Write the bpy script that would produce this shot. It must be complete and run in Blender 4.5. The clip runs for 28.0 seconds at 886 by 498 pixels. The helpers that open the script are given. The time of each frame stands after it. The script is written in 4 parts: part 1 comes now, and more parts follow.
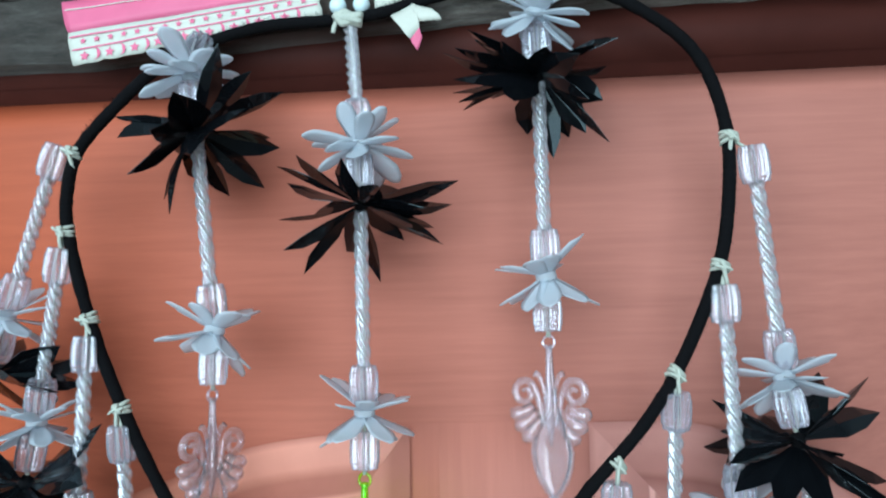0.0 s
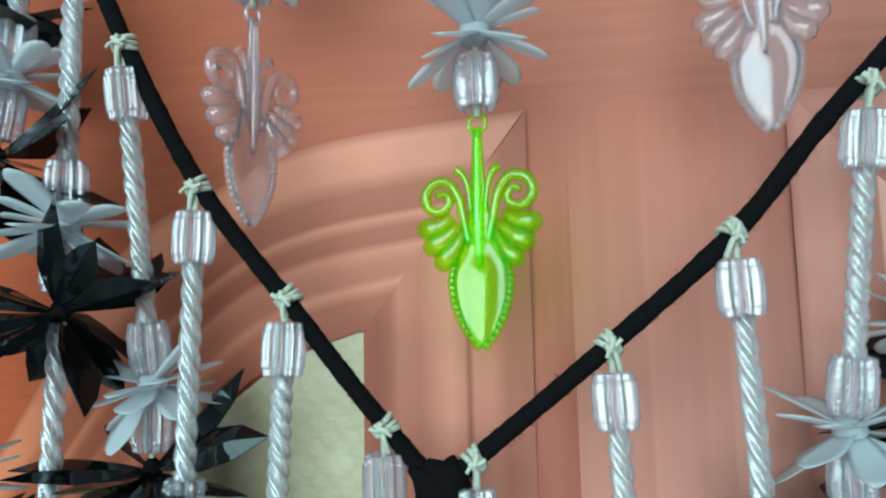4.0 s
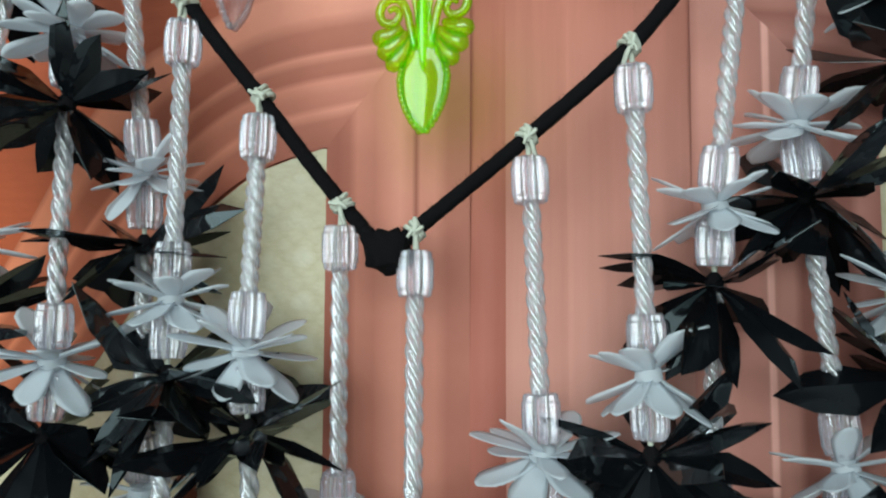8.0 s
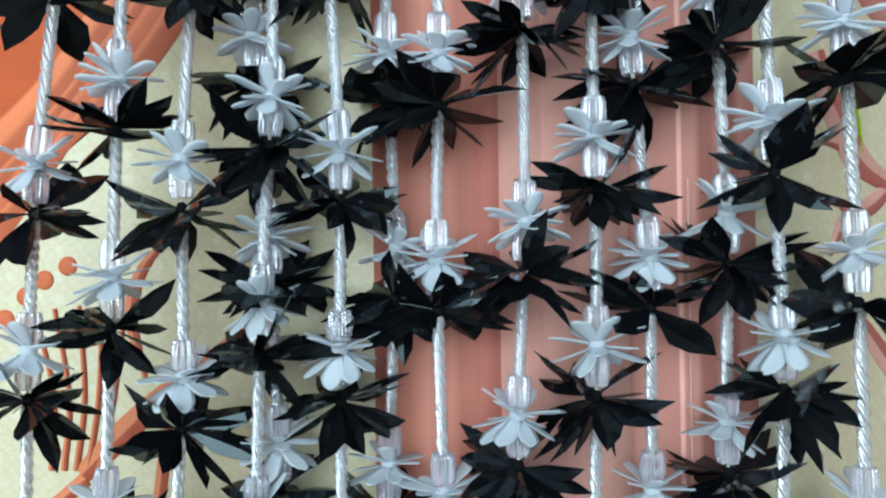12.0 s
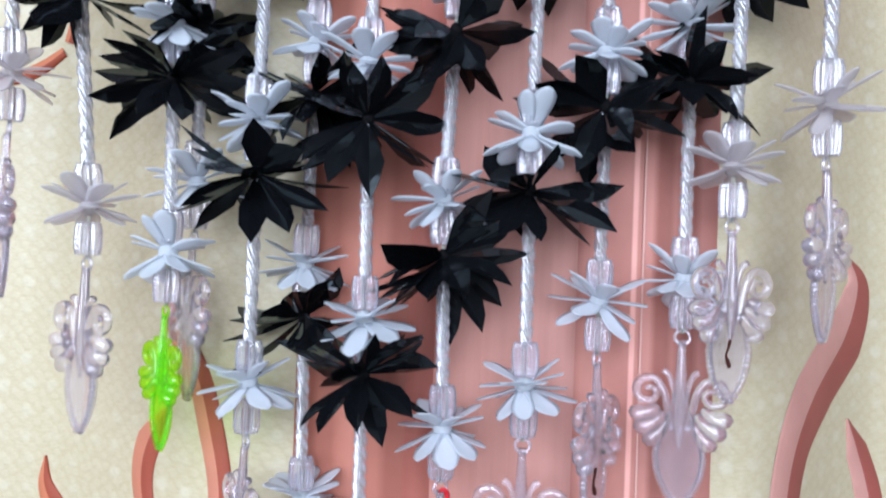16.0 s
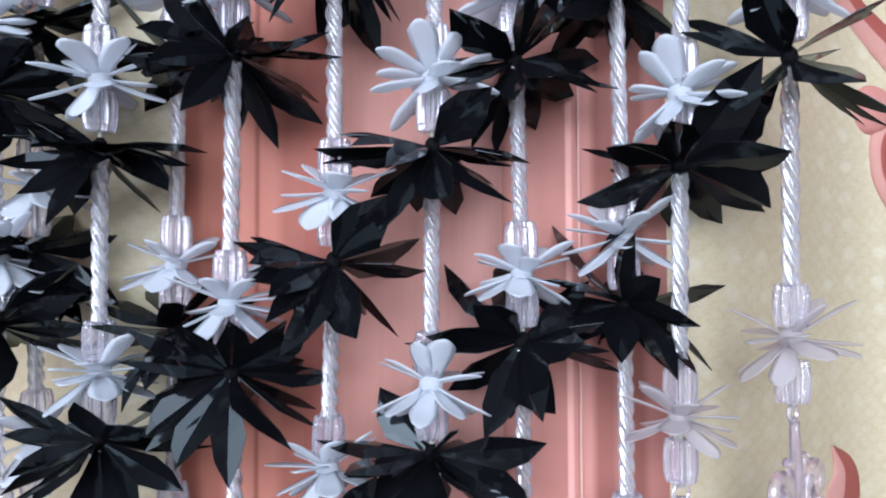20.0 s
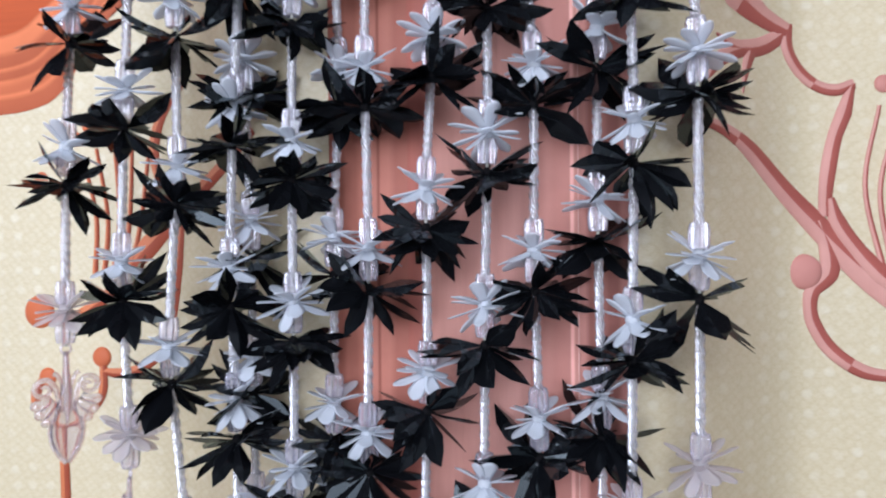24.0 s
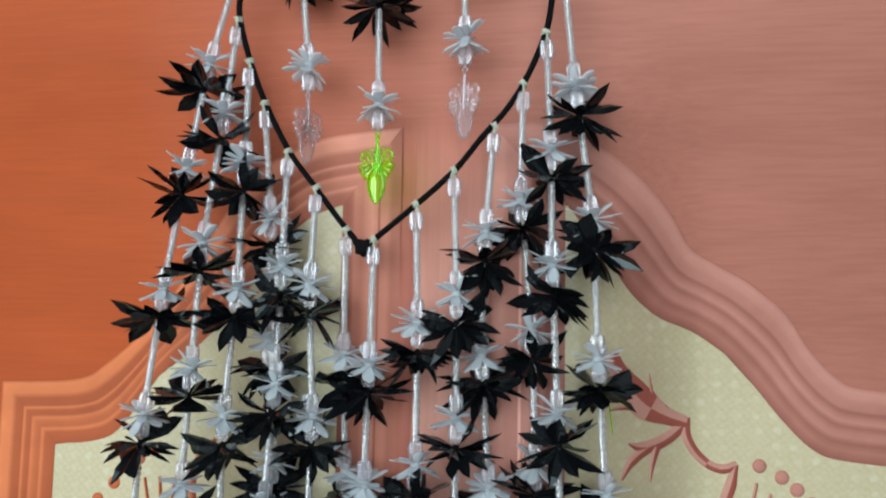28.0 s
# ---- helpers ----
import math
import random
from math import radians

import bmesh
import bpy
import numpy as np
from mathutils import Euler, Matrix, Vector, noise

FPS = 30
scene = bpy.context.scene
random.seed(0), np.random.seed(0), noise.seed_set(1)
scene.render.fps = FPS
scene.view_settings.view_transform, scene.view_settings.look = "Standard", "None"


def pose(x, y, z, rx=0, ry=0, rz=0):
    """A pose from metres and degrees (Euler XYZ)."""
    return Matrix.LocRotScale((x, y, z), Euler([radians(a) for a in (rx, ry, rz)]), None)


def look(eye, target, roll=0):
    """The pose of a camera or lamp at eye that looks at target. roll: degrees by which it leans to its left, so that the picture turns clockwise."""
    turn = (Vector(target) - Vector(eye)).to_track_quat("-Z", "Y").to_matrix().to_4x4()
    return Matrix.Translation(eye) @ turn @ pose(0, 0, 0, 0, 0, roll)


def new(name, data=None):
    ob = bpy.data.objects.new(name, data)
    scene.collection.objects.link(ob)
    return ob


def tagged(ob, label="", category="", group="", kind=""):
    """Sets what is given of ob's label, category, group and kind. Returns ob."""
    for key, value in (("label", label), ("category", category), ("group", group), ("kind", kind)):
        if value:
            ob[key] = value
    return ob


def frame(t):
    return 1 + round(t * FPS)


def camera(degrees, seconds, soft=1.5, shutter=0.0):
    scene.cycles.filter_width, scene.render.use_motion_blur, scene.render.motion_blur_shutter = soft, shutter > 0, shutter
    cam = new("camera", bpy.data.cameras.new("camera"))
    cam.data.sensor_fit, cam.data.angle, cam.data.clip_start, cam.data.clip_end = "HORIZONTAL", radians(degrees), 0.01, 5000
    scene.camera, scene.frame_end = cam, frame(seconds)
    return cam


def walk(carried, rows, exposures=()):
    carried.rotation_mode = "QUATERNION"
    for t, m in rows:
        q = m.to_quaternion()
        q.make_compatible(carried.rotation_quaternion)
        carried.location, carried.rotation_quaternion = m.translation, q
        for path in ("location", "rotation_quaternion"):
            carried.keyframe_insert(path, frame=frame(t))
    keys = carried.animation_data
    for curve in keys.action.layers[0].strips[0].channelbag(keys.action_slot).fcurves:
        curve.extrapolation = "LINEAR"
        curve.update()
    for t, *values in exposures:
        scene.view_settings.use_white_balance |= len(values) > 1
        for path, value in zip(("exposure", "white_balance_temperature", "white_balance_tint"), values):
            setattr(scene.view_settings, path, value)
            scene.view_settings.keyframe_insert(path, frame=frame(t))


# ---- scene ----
# ---------------------------------------------------------------- camera and walk
cam = camera(62.8, 28.0, soft=2.0, shutter=0.2)
METRES = 1.5
BASE = Matrix.Translation((0.0357, -0.2280, 1.8889)) @ pose(0, 0, 0, 8.3, 1.0, 4.7)
EXPOSURES = [(0.0, -0.25, 5300, -13), (2.0, -0.20, 5150, -10), (4.0, -0.40, 5500, -26), (7.0, -0.49, 6150, -17), (8.0, -0.44, 6200, -13), (9.0, -0.50, 6250, -12), (10.0, -0.46, 6200, -14), (11.0, -0.16, 5700, -14), (13.0, 0.00, 5600, -8), (16.0, 0.09, 5650, 6), (18.0, -0.01, 5700, 7), (19.0, 0.14, 5750, 9), (20.0, 0.21, 5750, 9), (21.0, 0.16, 5750, 9), (24.0, -0.09, 5900, 11), (25.0, -0.34, 6100, 11), (26.0, -0.15, 6100, 4), (27.0, -0.22, 6150, -3), (28.0, -0.46, 6250, -8)]
ROWS = [
    (0.0, 0.0, 0.0, 0.0, -0.0, 0.0, -0.0),
    (0.5, -0.0016, 0.0005, 0.0086, 0.31, 0.96, 0.05),
    (1.0, -0.0031, -0.001, 0.0134, 0.67, 0.94, 0.35),
    (1.5, -0.0011, -0.0029, 0.0162, 0.71, 1.32, 0.93),
    (2.0, -0.0009, -0.0057, 0.0178, 0.98, 0.98, 1.02),
    (2.5, -0.0031, -0.0045, -0.0151, 1.21, -0.14, -0.13),
    (3.0, 0.003, 0.0051, -0.0364, 1.4, -0.45, -0.23),
    (3.5, -0.0071, 0.0309, -0.0558, 2.24, -0.59, -0.58),
    (4.0, -0.0168, 0.0489, -0.0639, 2.55, -1.31, 0.52),
    (4.5, -0.0226, 0.0548, -0.0754, 2.76, -1.88, 1.92),
    (6.5, -0.0158, 0.0522, -0.0788, 1.85, -2.98, 0.78),
    (7.0, -0.0222, 0.0502, -0.0809, 1.87, -2.6, 0.36),
    (7.5, -0.019, 0.0425, -0.0844, 1.73, -2.91, -0.72),
    (8.0, -0.0113, 0.0258, -0.0903, 0.5, -4.14, -1.17),
    (8.5, -0.016, 0.0117, -0.093, -0.09, -5.81, -1.37),
    (9.0, -0.0174, 0.0003, -0.099, -0.49, -6.08, -1.51),
    (9.5, -0.0186, -0.0078, -0.1014, -1.04, -5.3, -2.01),
    (10.0, -0.0248, -0.0163, -0.1139, -1.07, -6.91, -1.71),
    (10.5, -0.024, -0.0268, -0.1237, -0.96, -6.59, -1.34),
    (11.0, -0.0213, -0.0385, -0.1439, -1.14, -7.22, -1.02),
    (11.5, -0.021, -0.0452, -0.1683, -0.97, -7.79, -0.84),
    (12.0, -0.0175, -0.0495, -0.1749, -0.88, -7.7, -0.4),
    (12.5, -0.0157, -0.0504, -0.2096, -1.0, -7.9, -0.66),
    (13.0, -0.0171, -0.0501, -0.2197, -1.3, -8.05, -1.04),
    (13.5, -0.0135, -0.0508, -0.2489, -1.32, -8.49, -1.59),
    (15.5, -0.0082, -0.0562, -0.3156, -1.05, -6.91, -3.12),
    (16.0, 0.0008, -0.056, -0.3406, -1.14, -7.12, -3.38),
    (16.5, 0.0021, -0.0544, -0.3615, -0.87, -7.0, -2.98),
    (17.0, 0.0024, -0.0519, -0.3663, -1.06, -6.07, -4.34),
    (17.5, 0.0058, -0.0469, -0.3808, -0.75, -6.93, -4.74),
    (18.0, 0.0032, -0.0445, -0.3728, -0.62, -6.46, -4.58),
    (18.5, 0.0026, -0.0358, -0.3382, -1.41, -6.73, -3.99),
    (19.0, 0.0079, -0.0294, -0.3095, -0.79, -6.97, -2.37),
    (19.5, 0.0167, -0.025, -0.2933, -0.99, -6.26, -1.59),
    (20.0, 0.0225, -0.02, -0.2936, -1.4, -6.35, -0.99),
    (20.5, 0.0215, -0.019, -0.2833, -1.38, -6.25, -1.21),
    (21.0, 0.0125, -0.0191, -0.2733, -1.21, -6.19, -0.82),
    (21.5, 0.0133, -0.0232, -0.2604, -1.08, -7.86, -3.42),
    (23.5, 0.0242, -0.0755, -0.2315, 3.59, -8.92, -0.41),
    (24.0, 0.0304, -0.1057, -0.2232, 5.06, -9.02, 0.17),
    (24.5, 0.0463, -0.1744, -0.2054, 8.15, -9.85, 0.92),
    (25.0, 0.0473, -0.1721, -0.2061, 8.07, -9.97, 0.5),
    (25.5, 0.0406, -0.1499, -0.1847, 7.09, -9.01, 0.91),
    (26.0, 0.0262, -0.1503, -0.1529, 6.66, -7.49, -0.54),
    (26.5, 0.0241, -0.1624, -0.1307, 5.93, -7.34, -3.09),
    (27.0, 0.0312, -0.1784, -0.1143, 5.73, -7.17, -3.73),
    (27.5, 0.0388, -0.1852, -0.0954, 4.24, -5.8, -2.54),
    (28.0, 0.0371, -0.1744, -0.0803, 4.07, -3.37, -1.44),
]
walk(cam, [(t, BASE @ pose(METRES * x, METRES * y, METRES * z, 90 + pitch, roll, yaw)) for t, x, y, z, yaw, pitch, roll in ROWS],
     EXPOSURES)

# ---------------------------------------------------------------- world and light
world = bpy.data.worlds.new("sky")
scene.world = world
world.use_nodes = True
wn = world.node_tree
sky = wn.nodes.new("ShaderNodeTexSky")
sky.sky_type, sky.sun_disc, sky.sun_elevation, sky.sun_rotation = "NISHITA", False, radians(40), radians(200)
wn.links.new(sky.outputs[0], wn.nodes["Background"].inputs[0])
wn.nodes["Background"].inputs[1].default_value = 0.10

# Stands in for an unseen window behind the camera; place and size tuned.
lamp = bpy.data.lights.new("window_daylight", "AREA")
lamp.shape, lamp.size, lamp.size_y, lamp.energy, lamp.color = "RECTANGLE", 2.5, 1.7, 86.0, (0.93, 0.97, 1.06)
new("window_daylight", lamp).matrix_world = look((-0.42, -1.96, 2.10), (-0.1, 0.0, 1.70))

# ---------------------------------------------------------------- materials


def nodes_of(name):
    m = bpy.data.materials.new(name)
    m.use_nodes = True
    nt = m.node_tree
    return m, nt, nt.nodes["Principled BSDF"]


def put(nt, kind, **values):
    n = nt.nodes.new(kind)
    for key, value in values.items():
        n.inputs[key.replace("_", " ")].default_value = value
    return n


def coords(nt, scale=(1, 1, 1), turn=(0, 0, 0)):
    tc = nt.nodes.new("ShaderNodeTexCoord")
    mp = nt.nodes.new("ShaderNodeMapping")
    mp.inputs["Scale"].default_value, mp.inputs["Rotation"].default_value = scale, turn
    nt.links.new(tc.outputs["Object"], mp.inputs["Vector"])
    return mp.outputs[0]


def mixed(nt, fac, a, b):
    n = nt.nodes.new("ShaderNodeMix")
    n.data_type = "RGBA"
    for socket, v in ((n.inputs[0], fac), (n.inputs[6], a), (n.inputs[7], b)):
        if isinstance(v, (tuple, float, int)):
            socket.default_value = (*v, 1) if isinstance(v, tuple) else v
        else:
            nt.links.new(v, socket)
    return n.outputs[2]


def ramped(nt, fac, stops):
    r = nt.nodes.new("ShaderNodeValToRGB")
    while len(r.color_ramp.elements) < len(stops):
        r.color_ramp.elements.new(0.5)
    for e, (p, c) in zip(r.color_ramp.elements, stops):
        e.position, e.color = p, (*c, 1)
    nt.links.new(fac, r.inputs[0])
    return r.outputs[0]


def noised(nt, vec, scale, detail=4.0, rough=0.55):
    n = put(nt, "ShaderNodeTexNoise", Scale=scale, Detail=detail, Roughness=rough)
    nt.links.new(vec, n.inputs["Vector"])
    return n.outputs[0]


def bumped(nt, bsdf, height, strength, distance):
    b = put(nt, "ShaderNodeBump", Strength=strength, Distance=distance)
    nt.links.new(height, b.inputs["Height"])
    nt.links.new(b.outputs[0], bsdf.inputs["Normal"])


def print_material(name, left, right, dark=0.72, grain=(3.0, 60.0, 60.0), rough=0.55, above=None):
    """Printed terracotta that runs from orange to pink across the sheet, with streaked wood grain."""
    m, nt, b = nodes_of(name)
    sep = nt.nodes.new("ShaderNodeSeparateXYZ")
    tc = nt.nodes.new("ShaderNodeTexCoord")
    nt.links.new(tc.outputs["Object"], sep.inputs[0])
    mr = put(nt, "ShaderNodeMapRange", From_Min=-0.22, From_Max=0.10)
    nt.links.new(sep.outputs[0], mr.inputs[0])
    base = mixed(nt, mr.outputs[0], left, right)
    if above:
        # the print runs out into the plain ground colour towards the top
        run = put(nt, "ShaderNodeMapRange", From_Min=1.72, From_Max=1.862)
        nt.links.new(sep.outputs[2], run.inputs[0])
        base = mixed(nt, run.outputs[0], base, mixed(nt, mr.outputs[0], *above))
    fine = noised(nt, coords(nt, grain), 6.0, 6.0, 0.6)
    wide = noised(nt, coords(nt, (2.0, 8.0, 8.0)), 2.2, 2.0)
    shade = mixed(nt, fine, (dark, dark * 0.92, dark * 0.9), (1.18, 1.18, 1.16))
    mul = nt.nodes.new("ShaderNodeMix")
    mul.data_type, mul.blend_type = "RGBA", "MULTIPLY"
    mul.inputs[0].default_value = 0.75
    nt.links.new(base, mul.inputs[6])
    nt.links.new(shade, mul.inputs[7])
    soft = nt.nodes.new("ShaderNodeMix")
    soft.data_type, soft.blend_type = "RGBA", "MULTIPLY"
    soft.inputs[0].default_value = 0.5
    nt.links.new(mul.outputs[2], soft.inputs[6])
    nt.links.new(ramped(nt, wide, [(0.3, (0.8, 0.76, 0.74)), (0.7, (1.12, 1.12, 1.12))]), soft.inputs[7])
    nt.links.new(soft.outputs[2], b.inputs["Base Color"])
    b.inputs["Roughness"].default_value = rough
    b.inputs["Specular IOR Level"].default_value = 0.18
    bumped(nt, b, fine, 0.12, 0.0006)
    return m


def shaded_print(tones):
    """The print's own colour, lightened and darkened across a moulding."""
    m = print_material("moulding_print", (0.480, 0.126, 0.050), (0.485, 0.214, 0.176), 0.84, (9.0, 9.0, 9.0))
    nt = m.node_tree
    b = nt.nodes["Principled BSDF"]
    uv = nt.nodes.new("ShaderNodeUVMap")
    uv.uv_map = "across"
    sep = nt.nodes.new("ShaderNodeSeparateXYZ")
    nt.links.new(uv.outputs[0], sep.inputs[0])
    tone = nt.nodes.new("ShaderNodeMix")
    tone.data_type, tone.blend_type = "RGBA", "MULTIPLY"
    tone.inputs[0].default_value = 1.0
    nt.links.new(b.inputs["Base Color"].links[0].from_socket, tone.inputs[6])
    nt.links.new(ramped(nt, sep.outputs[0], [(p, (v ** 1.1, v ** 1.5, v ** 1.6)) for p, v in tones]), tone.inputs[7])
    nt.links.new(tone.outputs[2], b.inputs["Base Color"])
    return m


def plain_material(name, colour, rough, scale=300.0, vary=0.15, bump=0.0, spec=0.5, metal=0.0):
    m, nt, b = nodes_of(name)
    n = noised(nt, coords(nt), scale)
    lo, hi = tuple(c * (1 - vary) for c in colour), tuple(min(1.0, c * (1 + vary)) for c in colour)
    nt.links.new(mixed(nt, n, lo, hi), b.inputs["Base Color"])
    b.inputs["Roughness"].default_value, b.inputs["Metallic"].default_value = rough, metal
    b.inputs["Specular IOR Level"].default_value = spec
    if bump:
        bumped(nt, b, n, bump, 0.0005)
    return m


def clear_plastic(name, colour, body, rough=0.12):
    """Clear moulded plastic: part glass, part milky body."""
    m, nt, b = nodes_of(name)
    n = noised(nt, coords(nt), 700.0, 2.0)
    nt.links.new(mixed(nt, n, tuple(c * 0.9 for c in colour), colour), b.inputs["Base Color"])
    b.inputs["Roughness"].default_value, b.inputs["IOR"].default_value = rough, 1.5
    b.inputs["Transmission Weight"].default_value = body
    b.inputs["Specular IOR Level"].default_value = 0.8
    return m


def thin_plastic(name, colour, tint, clear, rough=0.06, gloss=0.08, ripple=0.0):
    """Thin see-through moulded plastic: what lies behind shows tinted, under a glossy skin."""
    m, nt, b = nodes_of(name)
    n = noised(nt, coords(nt), 500.0, 2.0)
    nt.links.new(mixed(nt, n, tuple(c * 0.85 for c in colour), colour), b.inputs["Base Color"])
    b.inputs["Roughness"].default_value, b.inputs["Specular IOR Level"].default_value = 0.4, 0.2
    tr = put(nt, "ShaderNodeBsdfTransparent", Color=(*tint, 1))
    mix = nt.nodes.new("ShaderNodeMixShader")
    mix.inputs[0].default_value = clear
    nt.links.new(b.outputs[0], mix.inputs[1])
    nt.links.new(tr.outputs[0], mix.inputs[2])
    shine = put(nt, "ShaderNodeBsdfGlossy", Color=(0.97, 0.98, 1.0, 1), Roughness=rough)
    if ripple:
        bumped(nt, b, noised(nt, coords(nt), 900.0, 2.0), ripple, 0.0006)
        nt.links.new(b.inputs["Normal"].links[0].from_socket, shine.inputs["Normal"])
    top = nt.nodes.new("ShaderNodeMixShader")
    top.inputs[0].default_value = gloss
    nt.links.new(mix.outputs[0], top.inputs[1])
    nt.links.new(shine.outputs[0], top.inputs[2])
    nt.links.new(top.outputs[0], nt.nodes["Material Output"].inputs[0])
    return m


def moulded_clear(name, body, milk, rough, ripple, gloss, ior=1.46):
    """Clear moulded plastic that bends what lies behind it, with a little milk in the body."""
    m, nt, b = nodes_of(name)
    n = noised(nt, coords(nt), 500.0, 2.0)
    nt.links.new(mixed(nt, n, tuple(c * 0.88 for c in body), body), b.inputs["Base Color"])
    b.inputs["Roughness"].default_value, b.inputs["Specular IOR Level"].default_value = 0.45, 0.3
    glass = put(nt, "ShaderNodeBsdfGlass", Color=(0.985, 0.975, 1.0, 1), Roughness=rough, IOR=ior)
    if ripple:
        bumped(nt, b, noised(nt, coords(nt), 900.0, 2.0), ripple, 0.0006)
        nt.links.new(b.inputs["Normal"].links[0].from_socket, glass.inputs["Normal"])
    mix = nt.nodes.new("ShaderNodeMixShader")
    mix.inputs[0].default_value = milk
    nt.links.new(glass.outputs[0], mix.inputs[1])
    nt.links.new(b.outputs[0], mix.inputs[2])
    shine = put(nt, "ShaderNodeBsdfGlossy", Color=(0.97, 0.97, 1.0, 1), Roughness=0.04)
    if ripple:
        nt.links.new(b.inputs["Normal"].links[0].from_socket, shine.inputs["Normal"])
    top = nt.nodes.new("ShaderNodeMixShader")
    top.inputs[0].default_value = gloss
    nt.links.new(mix.outputs[0], top.inputs[1])
    nt.links.new(shine.outputs[0], top.inputs[2])
    nt.links.new(top.outputs[0], nt.nodes["Material Output"].inputs[0])
    return m


def cream_material():
    """Cream embossed print: rows of bright raised dots over a fine woven ground."""
    m, nt, b = nodes_of("cream_embossed_print")
    vec = coords(nt)

    def cells(scale, loose, size, turn):
        v = put(nt, "ShaderNodeTexVoronoi", Scale=1.0, Randomness=loose)
        v.voronoi_dimensions = "2D"
        flat = nt.nodes.new("ShaderNodeMapping")
        flat.inputs["Rotation"].default_value, flat.inputs["Scale"].default_value = (radians(90), 0, 0), (1, 1, 1)
        nt.links.new(vec, flat.inputs["Vector"])
        turned = nt.nodes.new("ShaderNodeMapping")
        turned.inputs["Rotation"].default_value, turned.inputs["Scale"].default_value = (0, 0, radians(turn)), (scale, scale * 1.12, 1)
        nt.links.new(flat.outputs[0], turned.inputs["Vector"])
        nt.links.new(turned.outputs[0], v.inputs["Vector"])
        return ramped(nt, v.outputs["Distance"], [(size * 0.45, (1, 1, 1)), (size, (0, 0, 0))])

    dots, weave = cells(76.0, 0.22, 0.30, 3.0), cells(205.0, 0.45, 0.55, 38.0)
    fibre = noised(nt, coords(nt, (1.0, 1.0, 2.2)), 420.0, 4.0, 0.65)
    blotch = noised(nt, vec, 7.0, 3.0)
    patch = noised(nt, vec, 42.0, 2.0)
    base = mixed(nt, blotch, (0.532, 0.437, 0.268), (0.605, 0.519, 0.350))
    base = mixed(nt, ramped(nt, fibre, [(0.35, (0, 0, 0)), (0.65, (0.7, 0.7, 0.7))]), base, (0.491, 0.396, 0.241))
    base = mixed(nt, ramped(nt, weave, [(0.0, (0, 0, 0)), (1.0, (0.22, 0.22, 0.22))]), base, (0.655, 0.582, 0.419))
    fac = nt.nodes.new("ShaderNodeMath")
    fac.operation = "MULTIPLY"
    nt.links.new(dots, fac.inputs[0])
    nt.links.new(ramped(nt, patch, [(0.32, (0.02, 0.02, 0.02)), (0.70, (0.34, 0.34, 0.34))]), fac.inputs[1])
    nt.links.new(mixed(nt, fac.outputs[0], base, (0.746, 0.701, 0.573)), b.inputs["Base Color"])
    b.inputs["Roughness"].default_value = 0.42
    bumped(nt, b, mixed(nt, 0.5, mixed(nt, 0.5, dots, weave), fibre), 0.40, 0.0007)
    return m


def beam_material():
    m, nt, b = nodes_of("weathered_beam_wood")
    grain = noised(nt, coords(nt, (9.0, 40.0, 42.0), (0, radians(4), 0)), 7.0, 12.0, 0.80)
    blotch = noised(nt, coords(nt), 14.0, 4.0)
    base = ramped(nt, grain, [(0.34, (0.030, 0.022, 0.017)), (0.49, (0.120, 0.096, 0.078)), (0.66, (0.250, 0.218, 0.185))])
    worn = mixed(nt, ramped(nt, blotch, [(0.42, (0, 0, 0)), (0.62, (1, 1, 1))]), base, (0.085, 0.046, 0.034))
    # older brown paint is left on the upper part of the face
    sep = nt.nodes.new("ShaderNodeSeparateXYZ")
    tc = nt.nodes.new("ShaderNodeTexCoord")
    nt.links.new(tc.outputs["Object"], sep.inputs[0])
    slope = nt.nodes.new("ShaderNodeMath")
    slope.operation, slope.inputs[1].default_value = "MULTIPLY_ADD", -0.117
    nt.links.new(sep.outputs[0], slope.inputs[0])
    nt.links.new(sep.outputs[2], slope.inputs[2])
    edge = nt.nodes.new("ShaderNodeMath")
    edge.operation, edge.inputs[1].default_value = "MULTIPLY_ADD", 0.012
    ragged = noised(nt, coords(nt, (1.0, 1.0, 2.0)), 30.0, 8.0, 0.7)
    nt.links.new(ragged, edge.inputs[0])
    nt.links.new(slope.outputs[0], edge.inputs[2])
    # shade over the end beyond the split is painted into the wood colour
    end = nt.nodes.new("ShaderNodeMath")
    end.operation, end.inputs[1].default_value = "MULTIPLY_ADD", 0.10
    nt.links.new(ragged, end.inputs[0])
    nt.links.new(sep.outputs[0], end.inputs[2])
    end_shade = put(nt, "ShaderNodeMapRange", From_Min=0.055, From_Max=-0.065, To_Min=0.0, To_Max=0.58)
    nt.links.new(end.outputs[0], end_shade.inputs[0])
    worn = mixed(nt, end_shade.outputs[0], worn, mixed(nt, grain, (0.010, 0.009, 0.008), (0.060, 0.054, 0.046)))
    up = put(nt, "ShaderNodeMapRange", From_Min=2.0508, From_Max=2.0530)
    nt.links.new(edge.outputs[0], up.inputs[0])
    worn = mixed(nt, up.outputs[0], worn, mixed(nt, grain, (0.022, 0.012, 0.009), (0.105, 0.063, 0.046)))
    nt.links.new(worn, b.inputs["Base Color"])
    b.inputs["Roughness"].default_value = 0.75
    bumped(nt, b, grain, 0.9, 0.0026)
    return m


def fibre_material(name, colour):
    m, nt, b = nodes_of(name)
    n = noised(nt, coords(nt), 2500.0, 3.0)
    nt.links.new(mixed(nt, n, tuple(c * 0.55 for c in colour), colour), b.inputs["Base Color"])
    b.inputs["Roughness"].default_value = 0.95
    b.inputs["Specular IOR Level"].default_value = 0.1
    bumped(nt, b, n, 0.6, 0.0006)
    return m


